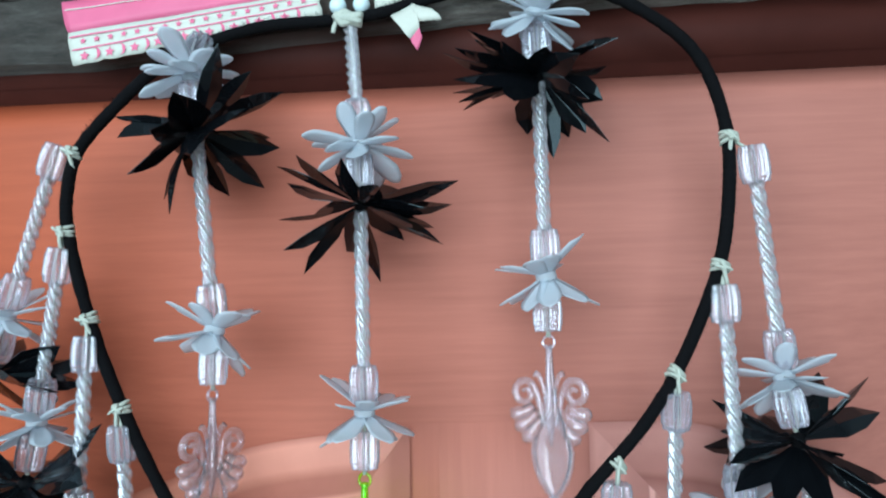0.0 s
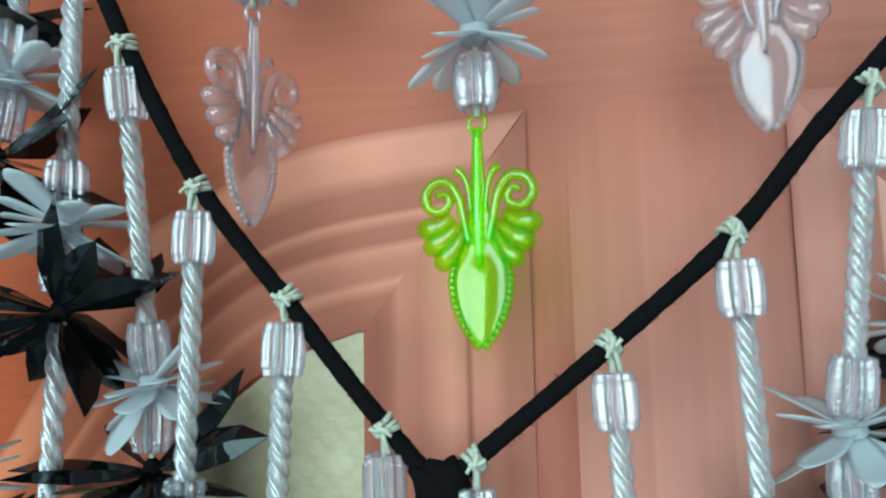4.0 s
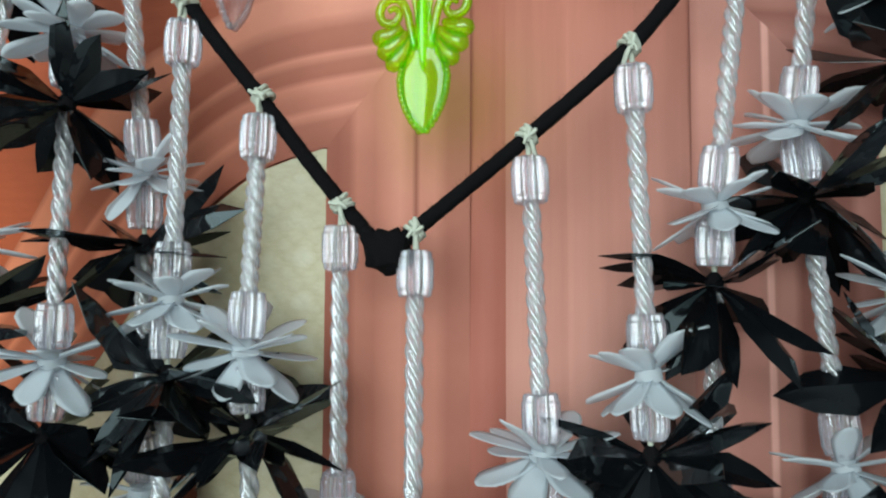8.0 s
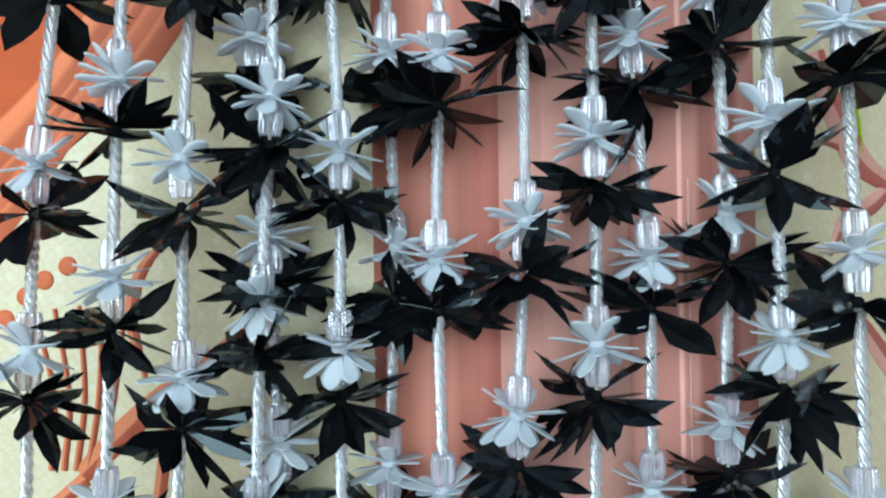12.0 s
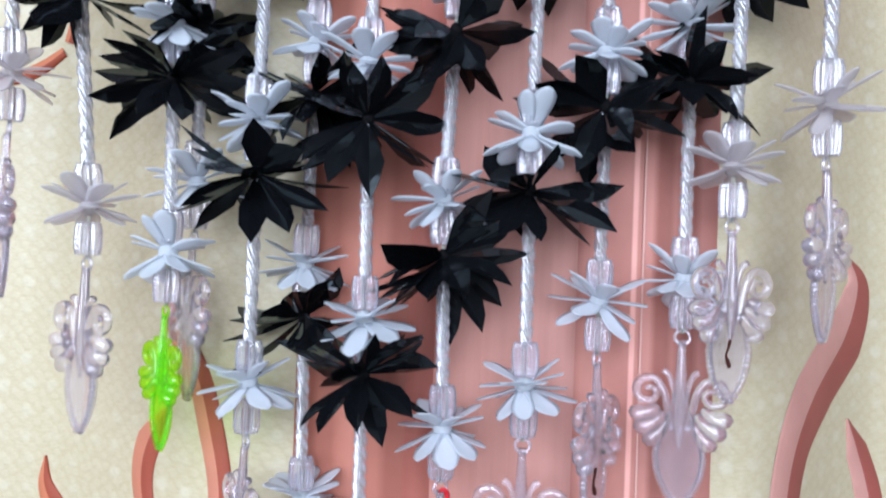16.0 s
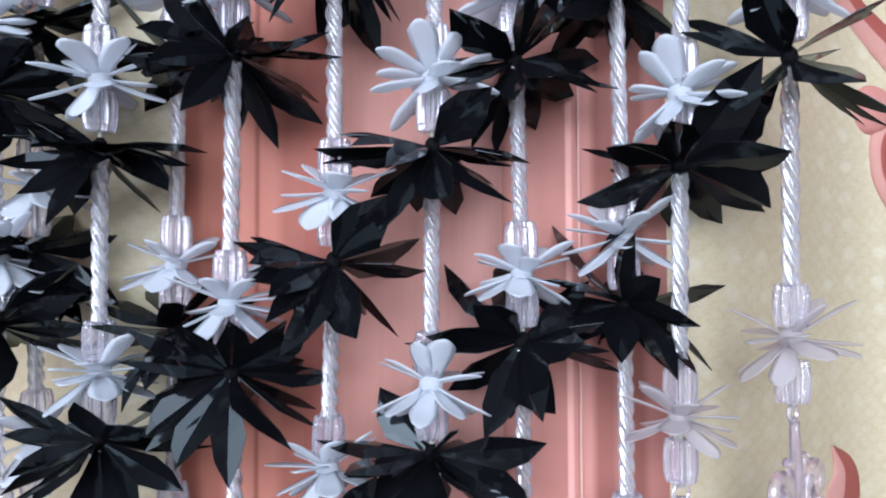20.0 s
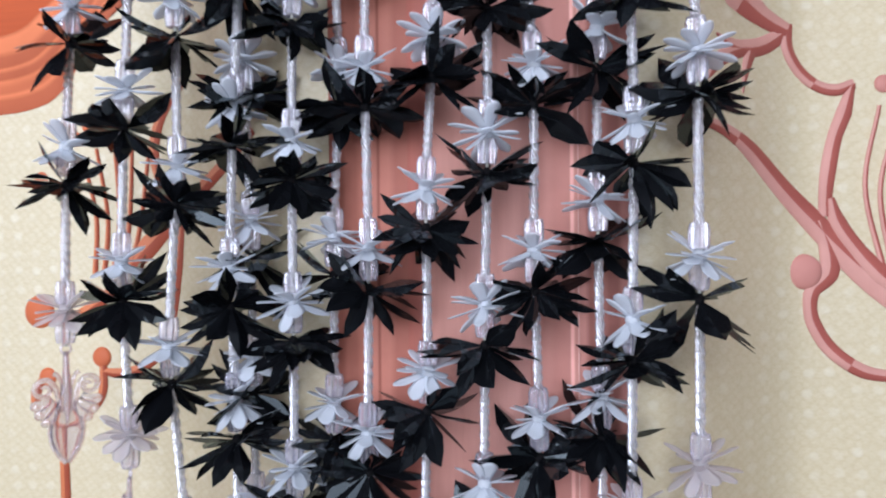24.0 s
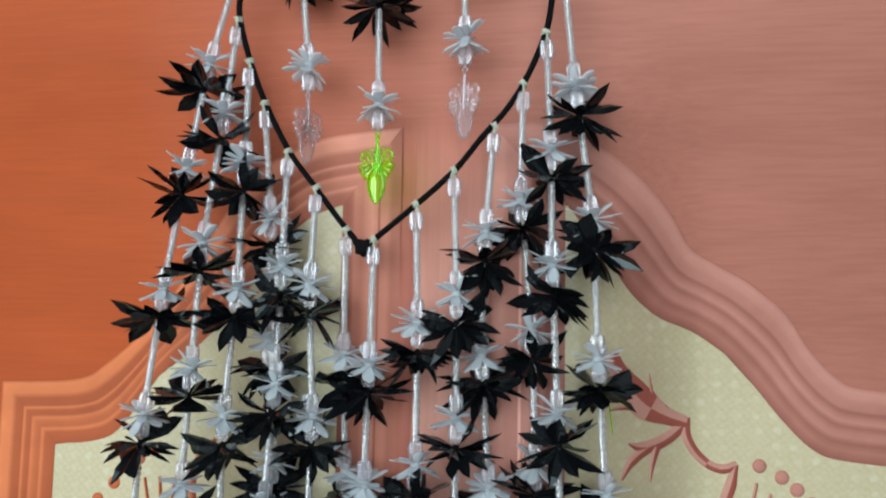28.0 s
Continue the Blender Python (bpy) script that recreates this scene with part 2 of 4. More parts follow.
def petal_material(name, gloss, rough):
    """Black foil: a black body with a weak even sheen that catches the window in its creases."""
    m, nt, b = nodes_of(name)
    n = noised(nt, coords(nt, (1.0, 2.5, 1.0)), 90.0, 1.0)
    nt.links.new(mixed(nt, n, (0.0016, 0.0018, 0.0024), (0.0034, 0.0038, 0.0052)), b.inputs["Base Color"])
    b.inputs["Roughness"].default_value, b.inputs["Specular IOR Level"].default_value = 0.7, 0.05
    shine = put(nt, "ShaderNodeBsdfGlossy", Color=(0.86, 0.97, 1.0, 1), Roughness=rough)
    bumped(nt, b, n, 0.22, 0.0010)
    nt.links.new(b.inputs["Normal"].links[0].from_socket, shine.inputs["Normal"])
    edge = put(nt, "ShaderNodeFresnel", IOR=1.45)
    share = nt.nodes.new("ShaderNodeMath")
    share.operation, share.inputs[1].default_value = "MULTIPLY", gloss
    nt.links.new(edge.outputs[0], share.inputs[0])
    mix = nt.nodes.new("ShaderNodeMixShader")
    nt.links.new(share.outputs[0], mix.inputs[0])
    nt.links.new(b.outputs[0], mix.inputs[1])
    nt.links.new(shine.outputs[0], mix.inputs[2])
    nt.links.new(mix.outputs[0], nt.nodes["Material Output"].inputs[0])
    return m


def milky_material(name, lo, hi, thin, clear):
    m, nt, b = nodes_of(name)
    n = noised(nt, coords(nt), 260.0, 2.0)
    nt.links.new(mixed(nt, n, lo, hi), b.inputs["Base Color"])
    b.inputs["Roughness"].default_value = 0.62
    b.inputs["Specular IOR Level"].default_value = 0.12
    tr = put(nt, "ShaderNodeBsdfTranslucent", Color=(*hi, 1))
    mix = nt.nodes.new("ShaderNodeMixShader")
    mix.inputs[0].default_value = thin
    nt.links.new(b.outputs[0], mix.inputs[1])
    nt.links.new(tr.outputs[0], mix.inputs[2])
    see = nt.nodes.new("ShaderNodeMixShader")
    see.inputs[0].default_value = clear
    nt.links.new(mix.outputs[0], see.inputs[1])
    nt.links.new(nt.nodes.new("ShaderNodeBsdfTransparent").outputs[0], see.inputs[2])
    nt.links.new(see.outputs[0], nt.nodes["Material Output"].inputs[0])
    return m


GROUND = ((0.446, 0.084, 0.022), (0.440, 0.172, 0.130))
TERRA = print_material("terracotta_print", *GROUND)
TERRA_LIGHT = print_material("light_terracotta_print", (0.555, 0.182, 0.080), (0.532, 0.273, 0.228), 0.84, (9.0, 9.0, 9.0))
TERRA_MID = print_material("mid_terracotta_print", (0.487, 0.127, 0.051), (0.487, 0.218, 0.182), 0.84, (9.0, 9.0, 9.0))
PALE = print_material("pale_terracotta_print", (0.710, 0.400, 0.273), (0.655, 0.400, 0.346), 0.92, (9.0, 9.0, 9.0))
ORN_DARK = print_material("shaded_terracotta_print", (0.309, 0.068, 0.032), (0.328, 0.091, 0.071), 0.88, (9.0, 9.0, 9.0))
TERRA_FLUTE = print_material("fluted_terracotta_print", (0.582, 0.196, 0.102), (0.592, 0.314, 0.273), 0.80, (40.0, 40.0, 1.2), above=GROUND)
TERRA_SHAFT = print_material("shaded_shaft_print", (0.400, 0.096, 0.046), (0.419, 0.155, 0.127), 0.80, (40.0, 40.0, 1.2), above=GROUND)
CREAM = cream_material()
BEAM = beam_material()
BROWN = plain_material("dark_brown_paint", (0.052, 0.0135, 0.0095), 0.6, 40.0, 0.3, 0.15, 0.10)
PLASTER = plain_material("plaster", (0.64, 0.65, 0.66), 0.85, 12.0, 0.08, 0.2)
FLOORING = plain_material("cement_floor", (0.36, 0.34, 0.32), 0.7, 18.0, 0.2, 0.2)
YARN = fibre_material("black_yarn", (0.0065, 0.0058, 0.0065))
TIE = fibre_material("cream_thread", (0.74, 0.74, 0.62))
FOIL = petal_material("black_foil", 0.55, 0.07)
FOIL_GLOSS = petal_material("glossy_black_foil", 1.0, 0.04)
MILKY = milky_material("white_moulded_plastic", (0.78, 0.81, 0.85), (0.88, 0.90, 0.94), 0.52, 0.18)
FADED = milky_material("faded_pinkish_plastic", (0.74, 0.69, 0.70), (0.84, 0.79, 0.80), 0.55, 0.40)
CLEAR = moulded_clear("clear_lilac_plastic", (0.95, 0.89, 1.0), 0.18, 0.02, 0.15, 0.09)
TUBE = moulded_clear("twisted_clear_plastic", (0.99, 0.95, 1.0), 0.27, 0.02, 0.12, 0.22)
LILAC = moulded_clear("lilac_clear_plastic", (0.72, 0.60, 0.62), 0.17, 0.05, 0.04, 0.04, 1.30)
LIME = thin_plastic("lime_green_plastic", (0.40, 0.90, 0.01), (0.76, 1.0, 0.14), 0.86, 0.08, 0.05)
PINK = clear_plastic("pink_plastic", (0.90, 0.36, 0.62), 0.35)
PEARL = plain_material("pale_pearl_plastic", (0.74, 0.82, 0.82), 0.25)
PAPER = plain_material("cream_paper", (0.62, 0.59, 0.50), 0.8, 180.0, 0.1, 0.2)
PAPER_PINK = plain_material("pink_paper_print", (0.66, 0.125, 0.235), 0.55, 90.0, 0.12)
RED = plain_material("red_thread", (0.55, 0.01, 0.02), 0.6)

# ---------------------------------------------------------------- mesh helpers


def shared(name, bm, material, smooth=True):
    me = bpy.data.meshes.new(name)
    bm.to_mesh(me)
    bm.free()
    for m in (material if isinstance(material, (list, tuple)) else [material]):
        me.materials.append(m)
    if smooth:
        me.polygons.foreach_set("use_smooth", [True] * len(me.polygons))
    return me


def place(name, mesh, parent=None, m=None, label=""):
    ob = new(name, mesh)
    if parent is not None:
        ob.parent = parent
    if m is not None:
        ob.matrix_basis = m
    if label:
        tagged(ob, label)
    return ob


def part(name, bm, material, parent=None, label="", smooth=True):
    return place(name, shared(name, bm, material, smooth), parent, None, label)


def box(bm, lo, hi):
    m = Matrix.Translation([(a + b) / 2 for a, b in zip(lo, hi)]) @ Matrix.Diagonal([b - a for a, b in zip(lo, hi)] + [1])
    return bmesh.ops.create_cube(bm, size=1.0, matrix=m)


def spline(points, per=8):
    """Catmull-Rom through the points."""
    p = [Vector(q) for q in points]
    p = [p[0] * 2 - p[1]] + p + [p[-1] * 2 - p[-2]]
    out = []
    for a, b, c, d in zip(p, p[1:], p[2:], p[3:]):
        for k in range(per):
            t = k / per
            out.append(0.5 * (2 * b + (c - a) * t + (2 * a - 5 * b + 4 * c - d) * t * t + (3 * b - a - 3 * c + d) * t ** 3))
    out.append(p[-2])
    return out


def tube(bm, line, radius, sides=8, closed=False):
    """A round cord along a line; radius may be a number or one for each point."""
    rings, n = [], len(line)
    up = Vector((0.13, 0.97, 0.2)).normalized()
    for i, q in enumerate(line):
        d = (line[(i + 1) % n] - line[i - 1]) if closed else (line[min(i + 1, n - 1)] - line[max(i - 1, 0)])
        d.normalize()
        a = d.cross(up).normalized()
        b = d.cross(a)
        r = radius[i] if isinstance(radius, (list, tuple)) else radius
        rings.append([bm.verts.new(q + r * (a * math.cos(w) + b * math.sin(w))) for w in (2 * math.pi * k / sides for k in range(sides))])
    pairs = list(zip(rings, rings[1:])) + ([(rings[-1], rings[0])] if closed else [])
    for r0, r1 in pairs:
        for k in range(sides):
            bm.faces.new((r0[k], r0[(k + 1) % sides], r1[(k + 1) % sides], r1[k]))
    if not closed:
        bm.faces.new(rings[0][::-1])
        bm.faces.new(rings[-1])


def lathe(bm, profile, sides=12, lobes=0, depth=0.0, twist=0.0):
    """A turned solid about z; lobes and twist give flutes."""
    rings = []
    for i, (r, z) in enumerate(profile):
        ring = []
        for k in range(sides):
            w = 2 * math.pi * k / sides
            rr = r * (1 + depth * math.cos(lobes * w)) if lobes else r
            w += twist * i / max(1, len(profile) - 1)
            ring.append(bm.verts.new((rr * math.cos(w), rr * math.sin(w), z)))
        rings.append(ring)
    for r0, r1 in zip(rings, rings[1:]):
        for k in range(sides):
            bm.faces.new((r0[k], r0[(k + 1) % sides], r1[(k + 1) % sides], r1[k]))
    bm.faces.new(rings[0][::-1])
    bm.faces.new(rings[-1])
    bmesh.ops.recalc_face_normals(bm, faces=bm.faces)


# ---------------------------------------------------------------- the setting
SHEET_TOP = 1.989


def ease(v):
    v = min(1.0, max(0.0, v))
    return v * v * (3 - 2 * v)


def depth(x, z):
    """How far back the printed sheet lies, bent to fit the camera's view: close under the beam and along the middle
    post, set back in the panels on both sides.
    """
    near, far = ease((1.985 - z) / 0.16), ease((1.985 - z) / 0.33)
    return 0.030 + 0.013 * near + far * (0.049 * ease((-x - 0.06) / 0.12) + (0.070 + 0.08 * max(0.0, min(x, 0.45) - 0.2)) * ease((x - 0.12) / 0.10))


# Unseen room shell, added to bounce the lamp's light back onto the hanging.
def room():
    bm = bmesh.new()
    box(bm, (-2.4, -3.0, -0.1), (2.4, 0.4, 0.0))
    tagged(part("floor", bm, FLOORING), "grey cement floor of the room", "floor", kind="structure")
    bm = bmesh.new()
    box(bm, (-2.4, -3.0, 3.45), (2.4, 0.4, 3.55))
    tagged(part("ceiling", bm, PLASTER), "pale plastered ceiling", "ceiling", kind="structure")
    bm = bmesh.new()
    box(bm, (-2.4, 0.180, 0.0), (2.4, 0.4, 3.45))
    tagged(part("wall_north", bm, PLASTER), "pale plastered wall behind the printed sheet", "wall", kind="structure")
    for name, x in (("wall_west", -2.4), ("wall_east", 2.3)):
        bm = bmesh.new()
        box(bm, (x, -3.0, 0.0), (x + 0.1, 0.180, 3.45))
        tagged(part(name, bm, PLASTER), "pale plastered side wall", "wall", kind="structure")
    bm = bmesh.new()
    x0, x1, z0, z1 = -1.72, 0.88, 1.15, 3.05
    for lo, hi in (((-2.3, 0.0), (x0, 3.45)), ((x1, 0.0), (2.3, 3.45)), ((x0, 0.0), (x1, z0)), ((x0, z1), (x1, 3.45))):
        box(bm, (lo[0], -2.15, lo[1]), (hi[0], -2.0, hi[1]))
    tagged(part("wall_south", bm, PLASTER), "unseen plastered wall with an open window added for the lamp", "wall", kind="structure")


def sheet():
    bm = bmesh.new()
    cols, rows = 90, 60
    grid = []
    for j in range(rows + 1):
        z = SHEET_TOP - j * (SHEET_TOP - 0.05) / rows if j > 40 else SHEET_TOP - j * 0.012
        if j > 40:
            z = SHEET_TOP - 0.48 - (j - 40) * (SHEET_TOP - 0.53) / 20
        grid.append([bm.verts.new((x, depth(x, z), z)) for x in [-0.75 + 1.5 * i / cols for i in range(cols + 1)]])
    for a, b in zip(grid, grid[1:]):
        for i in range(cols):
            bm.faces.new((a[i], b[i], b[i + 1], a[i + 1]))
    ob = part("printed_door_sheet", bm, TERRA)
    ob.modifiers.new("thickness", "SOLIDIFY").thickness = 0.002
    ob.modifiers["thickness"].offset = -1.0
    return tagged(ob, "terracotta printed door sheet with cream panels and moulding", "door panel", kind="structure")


def bound(points, z):
    """x of a boundary at the height z, along points in rising z."""
    for (xa, za), (xb, zb) in zip(points, points[1:]):
        if z <= zb:
            return xa + (xb - xa) * max(0.0, (z - za) / (zb - za))
    return points[-1][0]


def cream_panel(parent, left, right, z0, z1):
    bm = bmesh.new()
    zs = [z0 + (1.60 - z0) * k / 14 for k in range(14)] + [1.60 + (z1 - 1.60) * k / 60 for k in range(61)]
    rows = []
    for z in zs:
        a, b = bound(left, z), bound(right, z)
        rows.append([bm.verts.new((x, depth(x, z) - 0.0012, z)) for x in [a + (b - a) * i / 30 for i in range(31)]])
    for a, b in zip(rows, rows[1:]):
        for i in range(30):
            bm.faces.new((a[i], a[i + 1], b[i + 1], b[i]))
    bmesh.ops.remove_doubles(bm, verts=bm.verts, dist=0.0001)
    part("cream_panel", bm, CREAM, parent, "cream embossed panel with rows of pale dots")


def frame_line(points, sharp):
    """Controls to a dense line; sharp: indices of the corners that stay square."""
    out, run = [], [points[0]]
    for i, q in enumerate(points[1:], 1):
        run.append(q)
        if i in sharp or i == len(points) - 1:
            dense = spline([(x, 0, z) for x, z in run], 10) if len(run) > 2 else [Vector((run[0][0], 0, run[0][1])).lerp(Vector((run[1][0], 0, run[1][1])), k / 12) for k in range(13)]
            out += dense if not out else dense[1:]
            run = [q]
    return out


def moulding(parent, outer, inner, sharp, tones):
    """A printed frame between two outlines, shaded across its width by (place, tone), with a shallow relief."""
    lo, li = frame_line(outer, sharp), frame_line(inner, sharp)
    steps = 36
    bm = bmesh.new()
    across = bm.loops.layers.uv.new("across")
    rows = []
    for a, b in zip(lo, li):
        row = []
        for k in range(steps + 1):
            q = a.lerp(b, k / steps)
            row.append(bm.verts.new((q.x, depth(q.x, q.z) - 0.0014 - 0.0009 * max(0.0, bound([(t, p) for p, t in tones], k / steps) - 0.6), q.z)))
        rows.append(row)
    for a, b in zip(rows, rows[1:]):
        for k in range(steps):
            face = bm.faces.new((a[k], a[k + 1], b[k + 1], b[k]))
            for loop, f in zip(face.loops, (k, k + 1, k + 1, k)):
                loop[across].uv = (f / steps, 0.5)
    bmesh.ops.recalc_face_normals(bm, faces=bm.faces)
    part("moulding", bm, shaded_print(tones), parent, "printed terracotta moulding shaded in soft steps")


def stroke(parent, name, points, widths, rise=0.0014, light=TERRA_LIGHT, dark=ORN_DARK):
    """A scroll of the ornament: a raised ribbon with a light and a dark flank."""
    line = spline([(x, 0, z) for x, z in points], 8)
    n = len(line)
    bm = bmesh.new()
    rows = []
    for i, q in enumerate(line):
        d = line[min(i + 1, n - 1)] - line[max(i - 1, 0)]
        side = Vector((d.z, 0, -d.x)).normalized()
        u = i / (n - 1) * (len(widths) - 1)
        k = min(int(u), len(widths) - 2)
        w = widths[k] + (widths[k + 1] - widths[k]) * (u - k)
        row = []
        for f, up in ((-1, 0.15), (-0.85, 0.85), (0.0, 1.0), (0.85, 0.85), (1, 0.15)):
            p = q + side * (f * w / 2)
            row.append(bm.verts.new((p.x, depth(p.x, p.z) - 0.0012 - rise * up, p.z)))
        rows.append(row)
    for a, b in zip(rows, rows[1:]):
        for i in range(4):
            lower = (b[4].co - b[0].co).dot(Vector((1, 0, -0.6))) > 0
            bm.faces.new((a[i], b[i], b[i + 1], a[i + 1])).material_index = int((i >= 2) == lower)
    bmesh.ops.recalc_face_normals(bm, faces=bm.faces)
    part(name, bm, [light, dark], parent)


def dot(parent, x, z, r):
    bm = bmesh.new()
    bmesh.ops.create_uvsphere(bm, u_segments=20, v_segments=10, radius=1.0,
                              matrix=Matrix.Translation((x, depth(x, z) - 0.0012, z)) @ Matrix.Diagonal((r, min(0.004, r * 0.4), r, 1)))
    part("ornament_ball", bm, TERRA_MID, parent)


def beam():
    """The weathered beam over the door, with a painted strip below and a split in its face."""
    bm = bmesh.new()
    cols, rows = 420, 150
    grid = []
    for j in range(rows + 1):
        row = []
        for i in range(cols + 1):
            x = -0.9 + 1.8 * i / cols
            edge = 1.9945 + 0.0135 * min(1.0, max(0.0, (x + 0.11) / 0.18)) + 0.0016 * noise.noise((x * 40, 0, 1))
            z = edge + (2.30 - edge) * (j / rows) ** 1.6
            y = 0.006 + 0.0025 * noise.noise((x * 9, z * 60, 3)) + 0.002 * noise.noise((x * 30, z * 160, 7))
            # the split runs up to the right
            line = 2.0285 + (x + 0.10) * 0.178 + 0.0035 * noise.noise((x * 70, 0, 5)) + 0.0015 * noise.noise((x * 110, 0, 9))
            if -0.15 < x < 0.03:
                wide = 0.0022 + 0.0050 * max(0.0, 1 - abs(x + 0.075) / 0.05)
                y += 0.050 * min(1.0, 3.2 * max(0.0, 1 - abs(z - line) / wide))
            row.append(bm.verts.new((x, y, z)))
        grid.append(row)
    for a, b in zip(grid, grid[1:]):
        for i in range(cols):
            bm.faces.new((a[i], a[i + 1], b[i + 1], b[i]))
    back = [bm.verts.new((v.co.x, 0.178, v.co.z)) for v in grid[0]]
    for i in range(cols):
        bm.faces.new((back[i], back[i + 1], grid[0][i + 1], grid[0][i]))
    top = [bm.verts.new((v.co.x, 0.178, v.co.z)) for v in grid[-1]]
    for i in range(cols):
        bm.faces.new((grid[-1][i], grid[-1][i + 1], top[i + 1], top[i]))
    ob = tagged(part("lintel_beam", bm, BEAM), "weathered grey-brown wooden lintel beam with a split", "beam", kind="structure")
    bm = bmesh.new()
    box(bm, (-0.9, 0.016, 1.9880), (0.9, 0.176, 2.012))
    bmesh.ops.bevel(bm, geom=bm.edges[:], offset=0.0015, segments=2, affect="EDGES")
    part("painted_strip", bm, BROWN, ob, "dark brown painted strip under the beam")
    bm = bmesh.new()
    box(bm, (-0.9, 0.02, 2.30), (0.9, 0.178, 2.70))
    part("upper_plaster", bm, PLASTER, ob)


room()
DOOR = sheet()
LEFT_OUT = [(-0.347, 0.30), (-0.347, 1.667), (-0.280, 1.671), (-0.252, 1.685), (-0.2105, 1.721), (-0.165, 1.778), (-0.118, 1.830), (-0.086, 1.846), (-0.053, 1.8575), (0.001, 1.8635), (0.001, 0.30)]
LEFT_IN = [(-0.2955, 0.30), (-0.2955, 1.618), (-0.262, 1.6215), (-0.2385, 1.633), (-0.206, 1.676), (-0.170, 1.703), (-0.125, 1.742), (-0.0845, 1.7855), (-0.0635, 1.8005), (-0.0425, 1.8075), (-0.0405, 0.30)]
RIGHT_OUT = [(0.065, 0.30), (0.065, 1.8645), (0.105, 1.863), (0.145, 1.845), (0.176, 1.822), (0.194, 1.802), (0.208, 1.781), (0.228, 1.769), (0.250, 1.757), (0.278, 1.735), (0.298, 1.707), (0.318, 1.687), (0.340, 1.679), (0.424, 1.673), (0.424, 0.30)]
RIGHT_IN = [(0.117, 0.30), (0.117, 1.808), (0.125, 1.798), (0.141, 1.777), (0.153, 1.760), (0.166, 1.744), (0.186, 1.7295), (0.214, 1.719), (0.236, 1.704), (0.258, 1.680), (0.280, 1.653), (0.300, 1.634), (0.320, 1.627), (0.372, 1.622), (0.372, 0.30)]
cream_panel(DOOR, LEFT_IN[:-1], [(-0.0395, 0.3), (-0.0415, 1.8075)], 0.3, 1.807)
cream_panel(DOOR, [(0.116, 0.3), (0.116, 1.808)], RIGHT_IN[:0:-1], 0.3, 1.806)
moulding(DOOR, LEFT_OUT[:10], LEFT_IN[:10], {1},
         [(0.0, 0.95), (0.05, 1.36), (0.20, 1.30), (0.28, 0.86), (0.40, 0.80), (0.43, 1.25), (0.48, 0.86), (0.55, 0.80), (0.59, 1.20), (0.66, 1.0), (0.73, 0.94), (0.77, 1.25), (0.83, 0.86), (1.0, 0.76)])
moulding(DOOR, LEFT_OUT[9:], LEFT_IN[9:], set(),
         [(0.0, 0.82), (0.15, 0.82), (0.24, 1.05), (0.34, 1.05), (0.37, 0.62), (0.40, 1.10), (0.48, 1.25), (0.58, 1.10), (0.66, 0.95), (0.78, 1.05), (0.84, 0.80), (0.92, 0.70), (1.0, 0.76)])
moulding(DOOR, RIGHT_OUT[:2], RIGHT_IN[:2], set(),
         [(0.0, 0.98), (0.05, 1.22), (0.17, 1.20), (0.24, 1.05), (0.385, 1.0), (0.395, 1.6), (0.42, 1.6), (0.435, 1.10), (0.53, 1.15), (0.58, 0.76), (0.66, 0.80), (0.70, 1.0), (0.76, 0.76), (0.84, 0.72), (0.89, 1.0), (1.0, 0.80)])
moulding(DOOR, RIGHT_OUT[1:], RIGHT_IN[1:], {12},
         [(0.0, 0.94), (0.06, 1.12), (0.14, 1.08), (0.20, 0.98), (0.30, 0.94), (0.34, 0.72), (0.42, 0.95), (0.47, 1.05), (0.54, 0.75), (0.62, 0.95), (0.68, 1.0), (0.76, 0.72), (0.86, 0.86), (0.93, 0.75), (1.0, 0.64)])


def pilaster(x0, x1, z1):
    """The plain shaft between the two frames, in upright streaks with a soft swell."""
    edges = [x0, x0 + 0.011, x0 + 0.029, x0 + 0.048, x1]
    for a, b in zip(edges, edges[1:]):
        bm = bmesh.new()
        rows = []
        for j in range(31):
            z = 0.3 + (z1 - 0.3) * (j / 30) ** 0.6
            rows.append([bm.verts.new((a + (b - a) * f, depth(a + (b - a) * f, z) - 0.0004 - (0.0010 + 0.0012 * math.sin(math.pi * f)) * min(1.0, (z1 - z) / 0.09), z)) for f in (0, 0.25, 0.5, 0.75, 1)])
        for p, q in zip(rows, rows[1:]):
            for i in range(4):
                bm.faces.new((p[i], p[i + 1], q[i + 1], q[i]))
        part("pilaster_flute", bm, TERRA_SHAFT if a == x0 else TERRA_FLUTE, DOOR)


pilaster(0.0005, 0.0655, 1.8645)
for x in (0.0893,):
    # fine pale lines printed down the shaft
    bm = bmesh.new()
    rows = [[bm.verts.new((x + dx, depth(x, z) - 0.0036 + abs(dx) * 0.5, z)) for dx in (-0.00035, 0.0, 0.00035)] for z in [0.3 + 1.35 * k / 40 for k in range(41)]]
    for a, b in zip(rows, rows[1:]):
        for i in range(2):
            bm.faces.new((a[i], a[i + 1], b[i + 1], b[i]))
    part("printed_line", bm, PALE, DOOR)
beam()

# ---------------------------------------------------------------- shared pieces of the hanging


